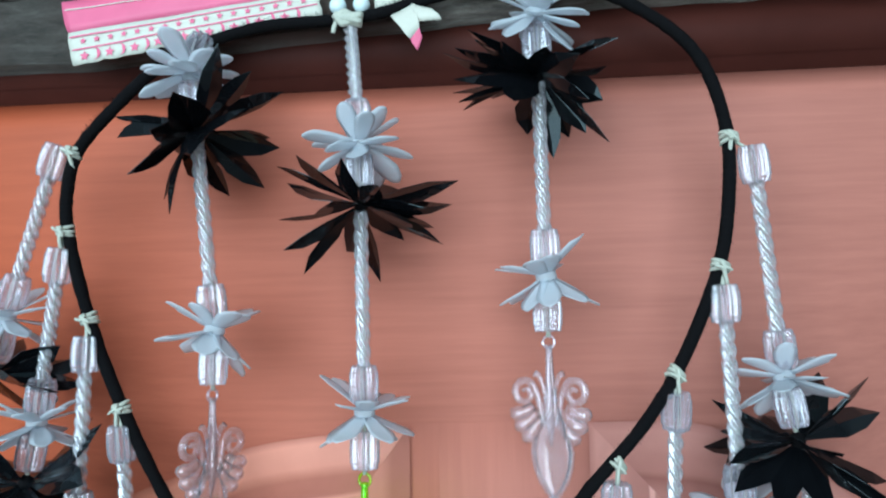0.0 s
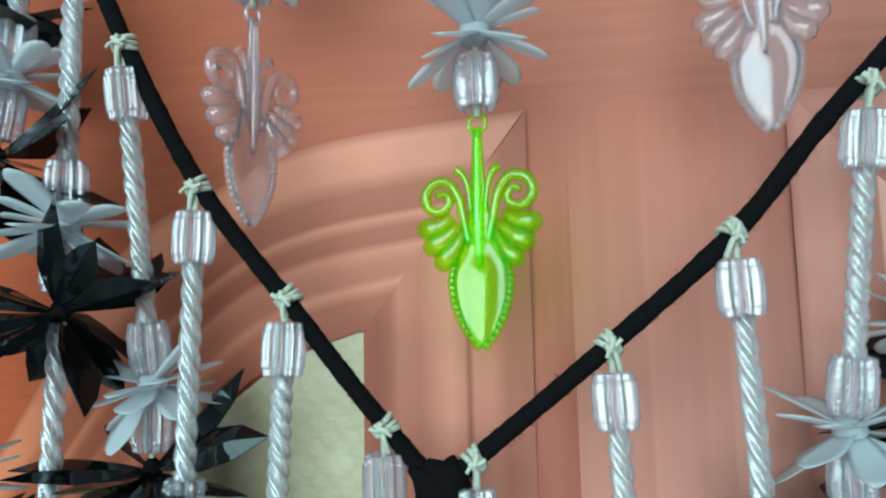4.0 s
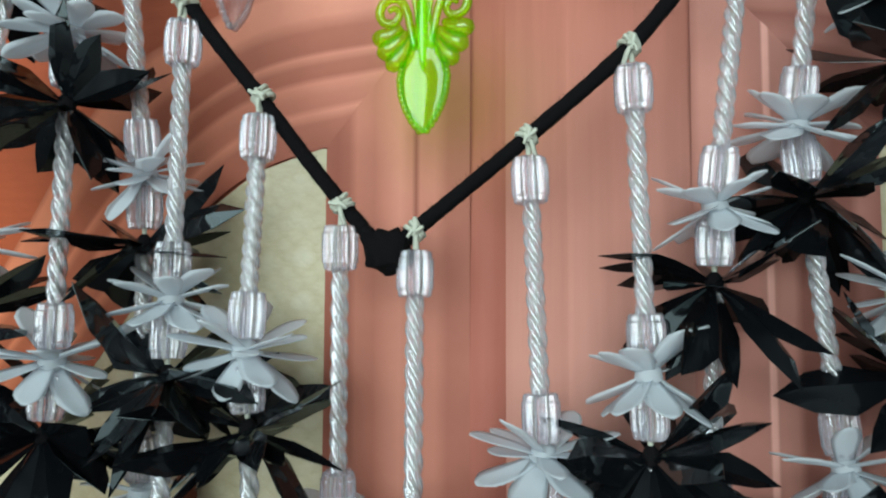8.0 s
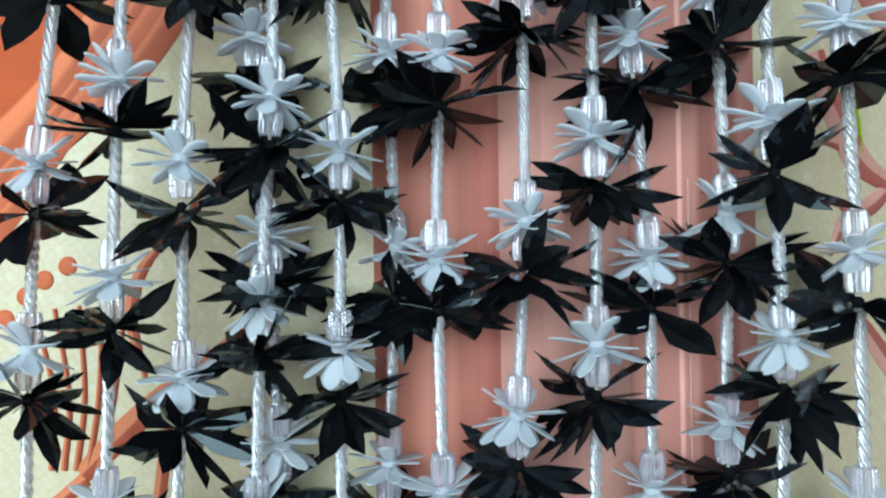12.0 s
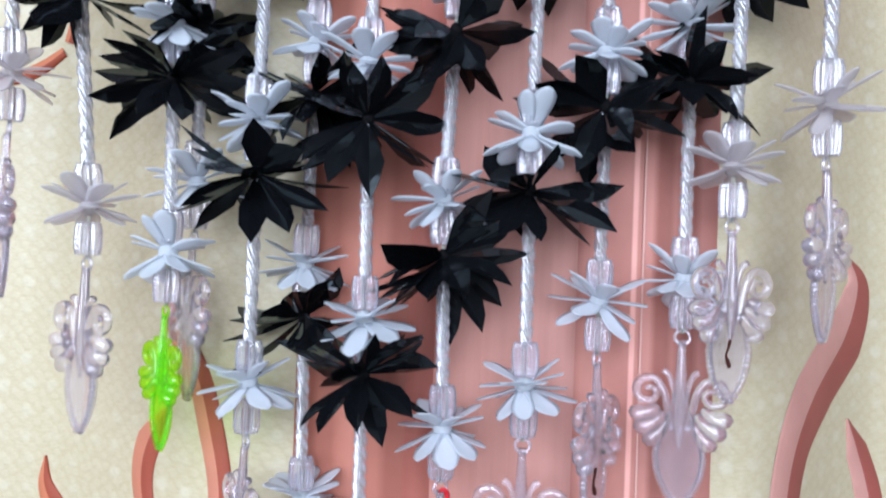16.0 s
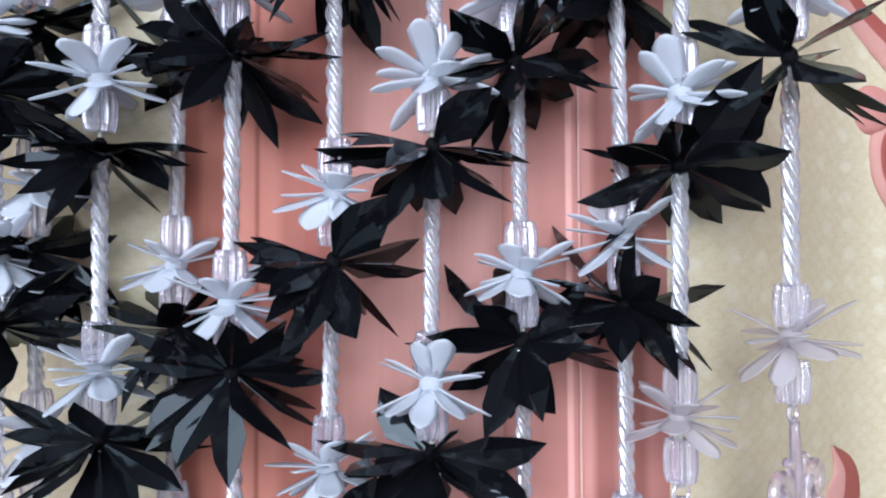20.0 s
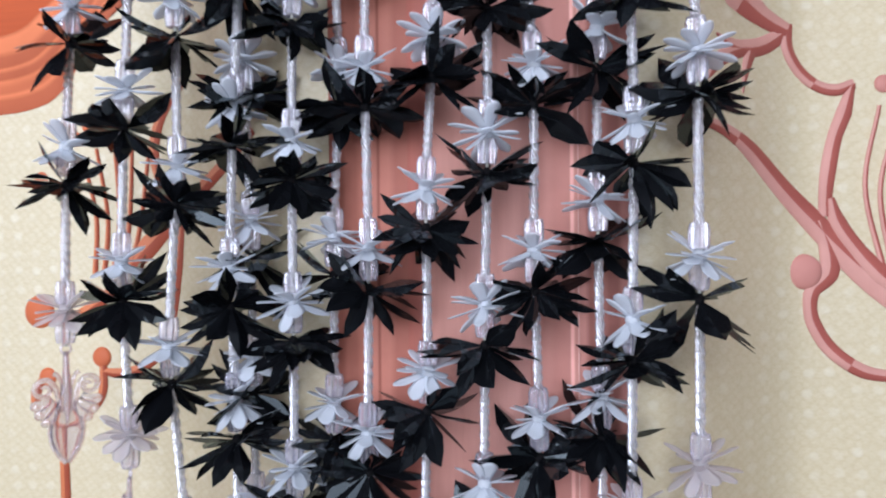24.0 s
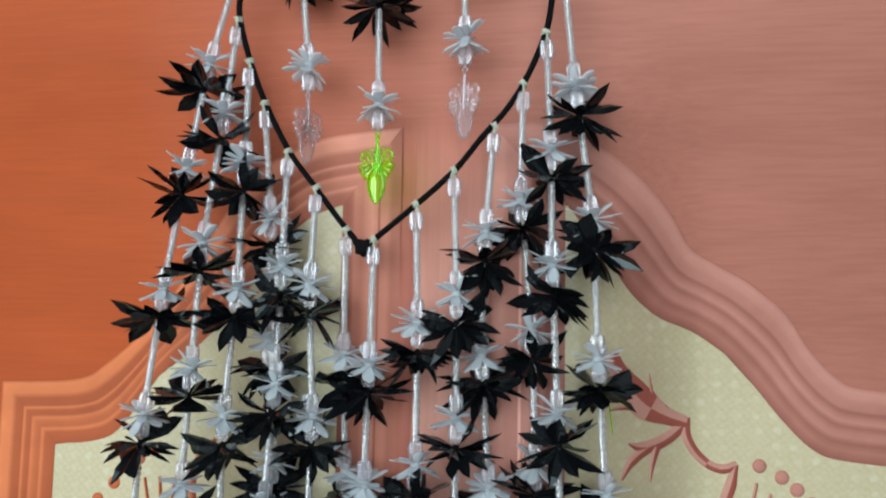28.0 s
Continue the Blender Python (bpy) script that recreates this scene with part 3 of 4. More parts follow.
def blade(bm, length, width, turn, curl, fold, twist, rng, lift):
    """One pointed blade of foil from the origin, turned in its plane, folded on its midrib and curled."""
    stations = [(0.0, 0.22), (0.10, 0.40), (0.22, 0.66), (0.35, 0.88), (0.48, 1.0), (0.60, 0.96), (0.72, 0.78), (0.82, 0.54), (0.92, 0.25), (1.0, 0.0)]
    rows = []
    lean = rng.uniform(-0.06, 0.06) * length
    ca, sa = math.cos(turn), math.sin(turn)
    for s, w in stations:
        half = w * width / 2
        row = []
        for f in (-1, -0.5, 0, 0.5, 1):
            y, z = half * f, fold * half * abs(f) * (1 - 0.35 * abs(f))
            c, d = math.cos(twist * s), math.sin(twist * s)
            px, py, pz = s * length, lean * s * s + y * c - z * d, curl * length * s * s + y * d + z * c + lift
            row.append(bm.verts.new((px * ca - py * sa, px * sa + py * ca, pz)))
        rows.append(row)
    for a, b in zip(rows, rows[1:]):
        for i in range(4):
            bm.faces.new((a[i], a[i + 1], b[i + 1], b[i]))


def petal_mesh(teeth, curl, pleat, seed, material):
    """A cut foil petal along +x: a wedge, creased lengthwise, whose outer edge is slit into pointed teeth of uneven length."""
    rng = random.Random(seed)
    bm = bmesh.new()
    spread = (0.46, 0.62, 0.76, 0.88)[teeth - 1] * rng.uniform(0.92, 1.10)
    length, twist = 0.0305, rng.uniform(-0.35, 0.35)
    angles = [spread * (2 * k / (2 * teeth) - 1) + (rng.uniform(-0.05, 0.05) if k % 2 else 0.0) for k in range(2 * teeth + 1)]
    slit = [rng.uniform(0.56, 0.80) for k in angles]
    slit[0] = slit[-1] = rng.uniform(0.46, 0.62)
    reach = [rng.uniform(0.80, 1.10) for k in angles]

    def spot(radius, turn, crest):
        x, y = radius * length * math.cos(turn), radius * length * math.sin(turn)
        z = curl * length * radius * radius + crest * pleat * radius * length * spread / teeth
        c, d = math.cos(twist * radius), math.sin(twist * radius)
        return bm.verts.new((x, y * c - z * d, y * d + z * c))

    cols = []
    for k, turn in enumerate(angles):
        end = slit[k] if k % 2 == 0 else (slit[k - 1] + slit[k + 1]) / 2
        cols.append([spot(end * (0.07 + 0.93 * r), turn, k % 2) for r in (0.0, 0.35, 0.7, 1.0)])
    for a, b in zip(cols, cols[1:]):
        for r in range(3):
            bm.faces.new((a[r], a[r + 1], b[r + 1], b[r]))
    for k in range(1, len(cols), 2):
        mids = []
        for n, side in ((k - 1, 0.52), (k, 0.0), (k + 1, 0.52)):
            base = slit[n] if n % 2 == 0 else (slit[k - 1] + slit[k + 1]) / 2
            mids.append(spot(base + (reach[k] - base) * 0.5, angles[k] + (angles[n] - angles[k]) * side, 1.0 if n == k else 0.35))
        tip = spot(reach[k], angles[k] + rng.uniform(-0.05, 0.05), 0.6)
        for p in (0, 1):
            a, b = cols[k - 1 + p][3], cols[k + p][3]
            bm.faces.new((a, mids[p], mids[p + 1], b))
            bm.faces.new((mids[p], tip, mids[p + 1]))
    ext = bmesh.ops.extrude_face_region(bm, geom=bm.faces[:])
    for v in ext["geom"]:
        if isinstance(v, bmesh.types.BMVert):
            v.co.z += 0.00020
    bmesh.ops.recalc_face_normals(bm, faces=bm.faces)
    me = shared("petal", bm, material)
    me.set_sharp_from_angle(angle=radians(14))
    return me


def petal_set(material):
    return [petal_mesh((2, 1, 3, 2, 2, 1, 2, 3, 1, 2, 3, 2)[k], (-0.10, 0.10, 0.20, 0.0, -0.20, 0.14)[k % 6], (0.40, 0.24, -0.30, 0.18)[k % 4], 40 + k, material)
            for k in range(12)]


PETALS = [petal_set(FOIL_GLOSS), petal_set(FOIL)]


def hub_mesh():
    bm = bmesh.new()
    lathe(bm, [(0.0008, -0.0030), (0.0018, -0.002), (0.0024, 0.0), (0.0018, 0.002), (0.0008, 0.0030)], 10)
    return shared("hub", bm, YARN)


def white_flower_mesh(seed, material):
    """A moulded bead flower: an upper and a lower whorl of curved petals on a short collar."""
    rng = random.Random(seed)
    bm = bmesh.new()
    lathe(bm, [(0.0014, -0.0036), (0.0027, -0.0024), (0.0034, -0.0004), (0.0032, 0.0014), (0.0024, 0.0027), (0.0012, 0.0034)], 16)
    for layer, (count, lift, bend) in enumerate(((8, 24, -0.20), (8, -30, 0.08))):
        for k in range(count):
            az = 2 * math.pi * (k + 0.5 * layer) / count + rng.uniform(-0.12, 0.12)
            el = radians(lift + rng.uniform(-17, 17))
            length = 0.0168 * rng.uniform(0.80, 1.08)
            m = Matrix.Rotation(az, 4, "Z") @ Matrix.Rotation(-el, 4, "Y")
            wide, sway = (0.0037, 0.0042)[layer] * rng.uniform(0.88, 1.12), rng.uniform(-0.0022, 0.0022)
            rows = []
            for s, w in ((0.06, 0.58), (0.22, 0.66), (0.40, 0.82), (0.56, 0.94), (0.70, 1.0), (0.83, 0.88 * rng.uniform(0.88, 1.1)), (0.93, 0.60), (1.0, 0.20)):
                half = w * wide
                z = (bend * s ** 2 * 0.5 + 0.14 * max(0.0, s - 0.6) ** 1.5) * length
                row = []
                for f, t in ((-1, 0.0), (-0.55, 0.0002), (0, 0.0003), (0.55, 0.0002), (1, 0.0), (0.55, -0.0002), (0, -0.0003), (-0.55, -0.0002)):
                    row.append(bm.verts.new(m @ Vector((0.0012 + s * length, f * half + sway * s * s, z + t + 0.16 * half * f * f))))
                rows.append(row)
            for a, b in zip(rows, rows[1:]):
                for i in range(8):
                    bm.faces.new((a[i], a[(i + 1) % 8], b[(i + 1) % 8], b[i]))
            bm.faces.new(rows[0][::-1])
            bm.faces.new(rows[-1])
    bmesh.ops.recalc_face_normals(bm, faces=bm.faces)
    return shared("white_flower", bm, material)


def barrel_mesh():
    """A fluted barrel bead with bevelled ends."""
    bm = bmesh.new()
    lathe(bm, [(0.0012, -0.0060), (0.0034, -0.0059), (0.0038, -0.0055), (0.0039, -0.0042), (0.0042, -0.0038), (0.0043, 0.0), (0.0042, 0.0038), (0.0039, 0.0042), (0.0038, 0.0055), (0.0034, 0.0059), (0.0012, 0.0060)],
          60, 10, 0.13)
    return shared("barrel_bead", bm, CLEAR, smooth=False)


def twisted_mesh():
    """A twisted tube bead one unit long, hanging down from its origin."""
    bm = bmesh.new()
    lathe(bm, [(0.00190, -k / 150) for k in range(151)], 40, 4, 0.30, 15.0)
    return shared("twisted_tube_bead", bm, TUBE)


def pendant_mesh(material):
    """A moulded leaf drop: a thin plate of leaf outline with a raised stem, a spoon-shaped blade with a beaded rim, and curls and lobes on both sides."""
    bm, wing = bmesh.new(), 1.15
    outline = [(0.0, 0.0013), (-0.008, 0.0016), (-0.014, 0.0020), (-0.020, 0.0026), (-0.025, 0.0037), (-0.030, 0.0053), (-0.035, 0.0070), (-0.039, 0.0077),
               (-0.044, 0.0071), (-0.048, 0.0057), (-0.052, 0.0035), (-0.0545, 0.0015), (-0.0555, 0.0004)]

    def half_at(z):
        for (za, a), (zb, b) in zip(outline, outline[1:]):
            if z >= zb:
                return a + (b - a) * (z - za) / (zb - za)
        return 0.0004

    rows = []
    for k in range(38):
        z = -0.0555 * k / 37
        h = half_at(z)
        scoop = 0.0013 * max(0.0, min(1.0, (-0.031 - z) / 0.006))
        row = [bm.verts.new((h * f, -y, z)) for f, y in ((-1, 0.0001), (-0.8, 0.0008), (-0.4, 0.0009 - scoop), (0, 0.0010 - scoop), (0.4, 0.0009 - scoop), (0.8, 0.0008), (1, 0.0001))]
        row += [bm.verts.new((h * f, 0.0006, z)) for f in (0.8, 0, -0.8)]
        rows.append(row)
    for a, b in zip(rows, rows[1:]):
        for i in range(10):
            bm.faces.new((a[i], a[(i + 1) % 10], b[(i + 1) % 10], b[i]))
    bm.faces.new(rows[0][::-1])
    bm.faces.new(rows[-1])
    for side in (-1, 1):
        for k in range(14):
            z = -0.0340 - 0.0208 * k / 13
            bmesh.ops.create_icosphere(bm, subdivisions=2, radius=0.00125, matrix=Matrix.Translation((side * half_at(z), -0.0002, z)))
    tube(bm, [Vector((0, -0.0006 - 0.0006 * math.sin(k / 15 * math.pi), -0.001 - 0.0024 * k)) for k in range(16)],
         [0.0010, 0.0010, 0.0010, 0.0011, 0.0012, 0.0013, 0.0014, 0.0015, 0.0016, 0.0017, 0.0017, 0.0016, 0.0014, 0.0011, 0.0008, 0.0004], 10)
    for side in (-1, 1):
        # the curl rises from the stem and rolls in
        curl = spline([(side * wing * x, -0.0009, z) for x, z in ((0.0022, -0.0300), (0.0034, -0.0235), (0.0046, -0.0175), (0.0072, -0.0136), (0.0108, -0.0140), (0.0124, -0.0172), (0.0112, -0.0204),
                                                           (0.0082, -0.0210), (0.0066, -0.0186), (0.0080, -0.0164), (0.0098, -0.0172))], 4)
        n = len(curl)
        tube(bm, curl, [0.0008 + 0.0007 * math.sin(math.pi * min(1.0, 0.15 + 0.85 * k / n)) for k in range(n)], 8)
        inner = spline([(side * wing * x, -0.0007, z) for x, z in ((0.0016, -0.0220), (0.0022, -0.0160), (0.0034, -0.0120), (0.0050, -0.0106))], 4)
        tube(bm, inner, [0.0006 + 0.0008 * k / len(inner) for k in range(len(inner))], 8)
        for x0, z0, x1, z1, r in ((0.0060, -0.0225, 0.0140, -0.0246, 0.0027), (0.0044, -0.0245, 0.0126, -0.0298, 0.0029), (0.0032, -0.0265, 0.0100, -0.0346, 0.0027)):
            line = [Vector((side * wing * (x0 + (x1 - x0) * t), -0.0006 - 0.0008 * math.sin(math.pi * t), z0 + (z1 - z0) * t - 0.0018 * math.sin(math.pi * t))) for t in [k / 7 for k in range(8)]]
            tube(bm, line, [r * f for f in (0.45, 0.62, 0.80, 0.95, 1.05, 1.05, 0.9, 0.45)], 10)
    bmesh.ops.recalc_face_normals(bm, faces=bm.faces)
    return shared("leaf_pendant", bm, material)


def ring_mesh(material):
    bm = bmesh.new()
    tube(bm, [Vector((0.0024 * math.cos(a), 0, 0.0024 * math.sin(a))) for a in [2 * math.pi * k / 16 for k in range(16)]], 0.0006, 6, True)
    return shared("ring", bm, material)


def knot_mesh():
    """A few turns of thread round the cord, knotted in front, with two cut ends and a tail down to the beads."""
    bm = bmesh.new()
    for k in range(3):
        line = [Vector((0.0015 * (k - 1) + 0.0007 * math.sin(a + k), 0.0028 * math.cos(a), 0.0028 * math.sin(a))) for a in [2 * math.pi * j / 18 for j in range(18)]]
        tube(bm, line, 0.00085, 7, True)
    tube(bm, spline([(0.0016, -0.0030, 0.0012), (-0.0004, -0.0042, 0.0), (-0.0018, -0.0034, -0.0010), (-0.0004, -0.0030, 0.0012), (0.0014, -0.0040, -0.0008)], 5), 0.00085, 7)
    return shared("tie", bm, TIE)


def tail_meshes():
    """The two cut ends of a tie and its tail down to the beads, each a thread of its own."""
    out = []
    for name, points, r in (("thread_end", [(0, -0.0034, -0.0004), (0.0014, -0.0044, -0.0002), (0.0029, -0.0044, 0.0008)], 0.0006),
                            ("thread_end", [(0, -0.0034, -0.0004), (-0.0012, -0.0046, -0.0012), (-0.0022, -0.0044, -0.0026)], 0.0005),
                            ("thread_tail", [(0, -0.0030, -0.0012), (0.0002, -0.0026, -0.0036), (0, -0.0008, -0.0070)], 0.0008)):
        bm = bmesh.new()
        tube(bm, spline(points, 4), r, 6)
        out.append((name, shared(name, bm, TIE)))
    return out


HUB, BARREL, TWIST, KNOT, TAILS = hub_mesh(), barrel_mesh(), twisted_mesh(), knot_mesh(), tail_meshes()
WHITES = [white_flower_mesh(70 + k, MILKY) for k in range(6)]
FADES = [white_flower_mesh(90 + k, FADED) for k in range(2)]
DROPS = {"clear": pendant_mesh(LILAC), "lime": pendant_mesh(LIME), "pink": pendant_mesh(PINK)}


def speck_mesh():
    """Flecks of dark dirt stuck to a pendant."""
    rng = random.Random(4)
    bm = bmesh.new()
    x, z = 0.0, -0.034
    line = []
    for k in range(9):
        x, z = x + rng.uniform(-0.0006, 0.0007), z - 0.0011
        line.append(Vector((x, -0.0012, z)))
    tube(bm, line, [0.0003 + 0.0005 * rng.random() for k in line], 6)
    return shared("dirt_fleck", bm, BROWN)


SPECK = speck_mesh()
RINGS = {"clear": ring_mesh(CLEAR), "lime": ring_mesh(LIME), "pink": ring_mesh(PINK)}
DROP_LABEL = {"clear": "clear lilac plastic leaf pendant", "lime": "lime green plastic leaf pendant", "pink": "pink plastic leaf pendant"}


def aim(p, q):
    """A pose at p whose -z points to q."""
    return Matrix.Translation(p) @ (Vector(p) - Vector(q)).to_track_quat("Z", "Y").to_matrix().to_4x4()


def black_flower(parent, p, seed):
    """A tuft of cut black foil petals round the thread."""
    rng = random.Random(seed)
    hub = place("black_flower", HUB, parent, Matrix.Translation(p))
    turn = rng.uniform(0, 2 * math.pi)
    for layer, (count, lift) in enumerate(((5, 12), (5, -30))):
        for k in range(count):
            az = turn + 2 * math.pi * (k + 0.5 * layer) / count + rng.uniform(-0.25, 0.25)
            el = lift + rng.uniform(-24, 24)
            m = Matrix.Rotation(az, 4, "Z") @ Matrix.Rotation(-radians(el), 4, "Y") @ Matrix.Rotation(radians(rng.uniform(-48, 48)), 4, "X")
            place("petal", PETALS[layer][rng.randrange(12)], hub, m @ Matrix.Diagonal((*[rng.uniform(0.86, 1.06)] * 3, 1)))


def pendant(parent, p, kind, yaw, swing=0.0, size=1.0, dirt=False):
    ob = place("leaf_pendant", DROPS[kind], parent, Matrix.Translation(p) @ Matrix.Rotation(radians(swing), 4, "Y") @ Matrix.Rotation(radians(yaw), 4, "Z") @ Matrix.Diagonal((size, size, size, 1)), DROP_LABEL[kind])
    place("ring", RINGS[kind], ob, Matrix.Translation((0, 0, 0.0008)))
    if dirt:
        place("dirt_fleck", SPECK, ob)


HEART = [(-0.0235, 1.7775), (-0.0300, 1.7850), (-0.0385, 1.7955), (-0.0528, 1.8143), (-0.0725, 1.8405), (-0.0890, 1.8725), (-0.1005, 1.902), (-0.108, 1.931), (-0.109, 1.946), (-0.106, 1.9595), (-0.095, 1.973),
         (-0.080, 1.987), (-0.064, 1.995), (-0.043, 2.0005), (-0.019, 2.0015), (-0.003, 2.003), (0.011, 2.0065), (0.031, 2.0105), (0.057, 2.010), (0.075, 2.0045), (0.093, 1.992),
         (0.103, 1.978), (0.108, 1.957), (0.107, 1.935), (0.1030, 1.914), (0.0915, 1.887), (0.079, 1.867), (0.0604, 1.8460), (0.0431, 1.8255), (0.0172, 1.8030), (-0.0105, 1.7805), (-0.0145, 1.7770)]


def hoop_y(z):
    """The hoop leans back towards its tip."""
    return 0.0145 * min(1.0, max(0.0, (1.935 - z) / 0.15))


def cord_turn(x, z):
    """The turn about y that lays +x along the hoop at a point of it."""
    near = min(range(len(HEART) - 1), key=lambda k: (HEART[k][0] + HEART[k + 1][0] - 2 * x) ** 2 + (HEART[k][1] + HEART[k + 1][1] - 2 * z) ** 2)
    (xa, za), (xb, zb) = HEART[near], HEART[near + 1]
    return -math.atan2(zb - za, xb - xa)


def bead_string(label, top, whites, y, kind, yaw, seed, tie=False, lead=False, fade=False, swing=0.0, group="bead strings", size=1.06, tie_at=None, dirt=False, lean=0.0):
    """A thread from the wire: barrel bead, twisted tube, then white flower, black tuft and tube again, and a leaf pendant at the end.
    top and whites are (x, z)."""
    rng = random.Random(seed)
    root = new("bead_string")
    y0 = hoop_y(top[1]) - 0.001
    root.location = (top[0], y0, top[1])
    tagged(root, label, "bead string", group)
    o = Vector((top[0], y0, top[1]))
    # the threads swing back a little further down
    pts = [Vector((x, y + 0.006 * ease((1.50 - z) / 0.10) + rng.uniform(-0.002, 0.002) + lean * i, z)) - o for i, (x, z) in enumerate(whites)]
    if tie:
        knot = Vector((tie_at[0] - top[0], 0.001, tie_at[1] - top[1])) if tie_at else Vector((0, 0.001, 0))
        wound = place("tie", KNOT, root, Matrix.Translation(knot) @ Matrix.Rotation(cord_turn(*(tie_at or top)) + radians(rng.uniform(-9, 9)), 4, "Y") @ Matrix.Diagonal((0.80, 0.86, 0.86, 1)))
        hang = Matrix.Rotation(-cord_turn(*(tie_at or top)) + radians(rng.uniform(-20, 20)), 4, "Y") @ Matrix.Diagonal((rng.choice((-1, 1)), 1, 1, 1))
        for name, mesh in TAILS:
            place(name, mesh, wound, hang)
    start = Vector((0, 0, 0))
    thread = [Vector((tie_at[0] - top[0], 0.001, tie_at[1] - top[1])), Vector((0, 0, 0))] if tie_at else [Vector((0, 0, 0))]
    for i, w in enumerate(pts):
        d = (w - start).normalized()
        if i == 0 and tie:
            head = start + d * (0.0040 if tie_at else 0.0115)
            place("barrel_bead", BARREL, root, aim(head, w) @ Matrix.Rotation(rng.uniform(0, 3), 4, "Z"))
            a = head + d * 0.005
        else:
            a = start
        above = w - d * 0.0092
        b = above - d * 0.005
        if (b - a).length > 0.012 and (i > 0 or tie or lead):
            place("twisted_tube_bead", TWIST, root, aim(a, b) @ Matrix.Rotation(rng.uniform(0, 6), 4, "Z") @ Matrix.Diagonal((1, 1, (b - a).length, 1)))
        place("barrel_bead", BARREL, root, aim(above, w) @ Matrix.Rotation(rng.uniform(0, 3), 4, "Z"))
        nxt = pts[i + 1] if i + 1 < len(pts) else w + Vector((0, 0, -0.1))
        dd = (nxt - w).normalized()
        tilt = Matrix.Rotation(radians(rng.uniform(-14, 14)), 4, "X") @ Matrix.Rotation(radians(rng.uniform(-12, 12)), 4, "Y")
        kinds = FADES if fade and i + 1 == len(pts) else WHITES
        place("white_flower", kinds[rng.randrange(len(kinds))], root, Matrix.Translation(w) @ tilt @ Matrix.Rotation(rng.uniform(0, 6.28), 4, "Z"))
        below = w + dd * (0.0092 if i + 1 < len(pts) else 0.0116)
        place("barrel_bead", BARREL, root, aim(below, nxt) @ Matrix.Rotation(rng.uniform(0, 3), 4, "Z"))
        if i + 1 < len(pts):
            tuft = w + dd * 0.0195
            black_flower(root, tuft, seed * 31 + i)
            start = tuft + dd * 0.002
        else:
            pendant(root, below + dd * 0.0098, kind, yaw, swing, size, dirt)
            start = below + dd * 0.0075
        thread += [w, start]
    bm = bmesh.new()
    tube(bm, thread, 0.0007, 6)
    part("thread", bm, TIE, root)
    return root


# ---------------------------------------------------------------- the heart of wound wire
def heart():
    bm = bmesh.new()
    line = spline([(x, hoop_y(z), z) for x, z in HEART], 60)
    radii = [0.00205 * (1 + 0.022 * math.sin(i * 0.95) + 0.10 * noise.noise((i * 0.09, 0, 0))) for i in range(len(line))]
    tube(bm, line, radii, 10)
    ob = part("heart_frame", bm, YARN)
    tagged(ob, "heart-shaped wire hoop wound in black yarn", "wall hanging")
    # the bound joint at the tip
    bm = bmesh.new()
    bmesh.ops.create_cube(bm, size=2.0)
    bmesh.ops.subdivide_edges(bm, edges=bm.edges[:], cuts=9, use_grid_fill=True)
    for v in bm.verts:
        q = v.co.normalized()
        c = v.co.lerp(q, 0.96) * 1.10
        c = Vector((c.x * 0.0058, c.y * 0.0040, c.z * 0.0053))
        c.z += 0.0030 * (c.x / 0.0058) ** 2 * (c.z > 0) + 0.0016 * noise.noise(c * 330)
        c.x += 0.0016 * noise.noise(c * 260 + Vector((5, 0, 0))) - 0.10 * c.z
        v.co = c + Vector((-0.0195, 0.0145, 1.7735))
    part("bound_joint", bm, YARN, ob, "black yarn binding at the tip")
    # loose fibres of the yarn
    rng = random.Random(8)
    bm = bmesh.new()
    for k in range(5200):
        q = line[rng.randrange(len(line))]
        a, r = rng.uniform(0, 6.28), 0.00195
        away = Vector((math.cos(a), -abs(math.sin(a)) * 0.6, math.sin(a)))
        p0 = q + away * r
        p1 = p0 + away * rng.uniform(0.0003, 0.0012) + Vector((rng.uniform(-1, 1), 0, rng.uniform(-1, 1))) * 0.0006
        w = Vector((0.00006, 0.00006, 0.00006))
        bm.faces.new([bm.verts.new(p0 - w), bm.verts.new(p0 + w), bm.verts.new(p1)])
    tagged(part("yarn_fuzz", bm, YARN, ob, smooth=False), kind="stuff")


heart()

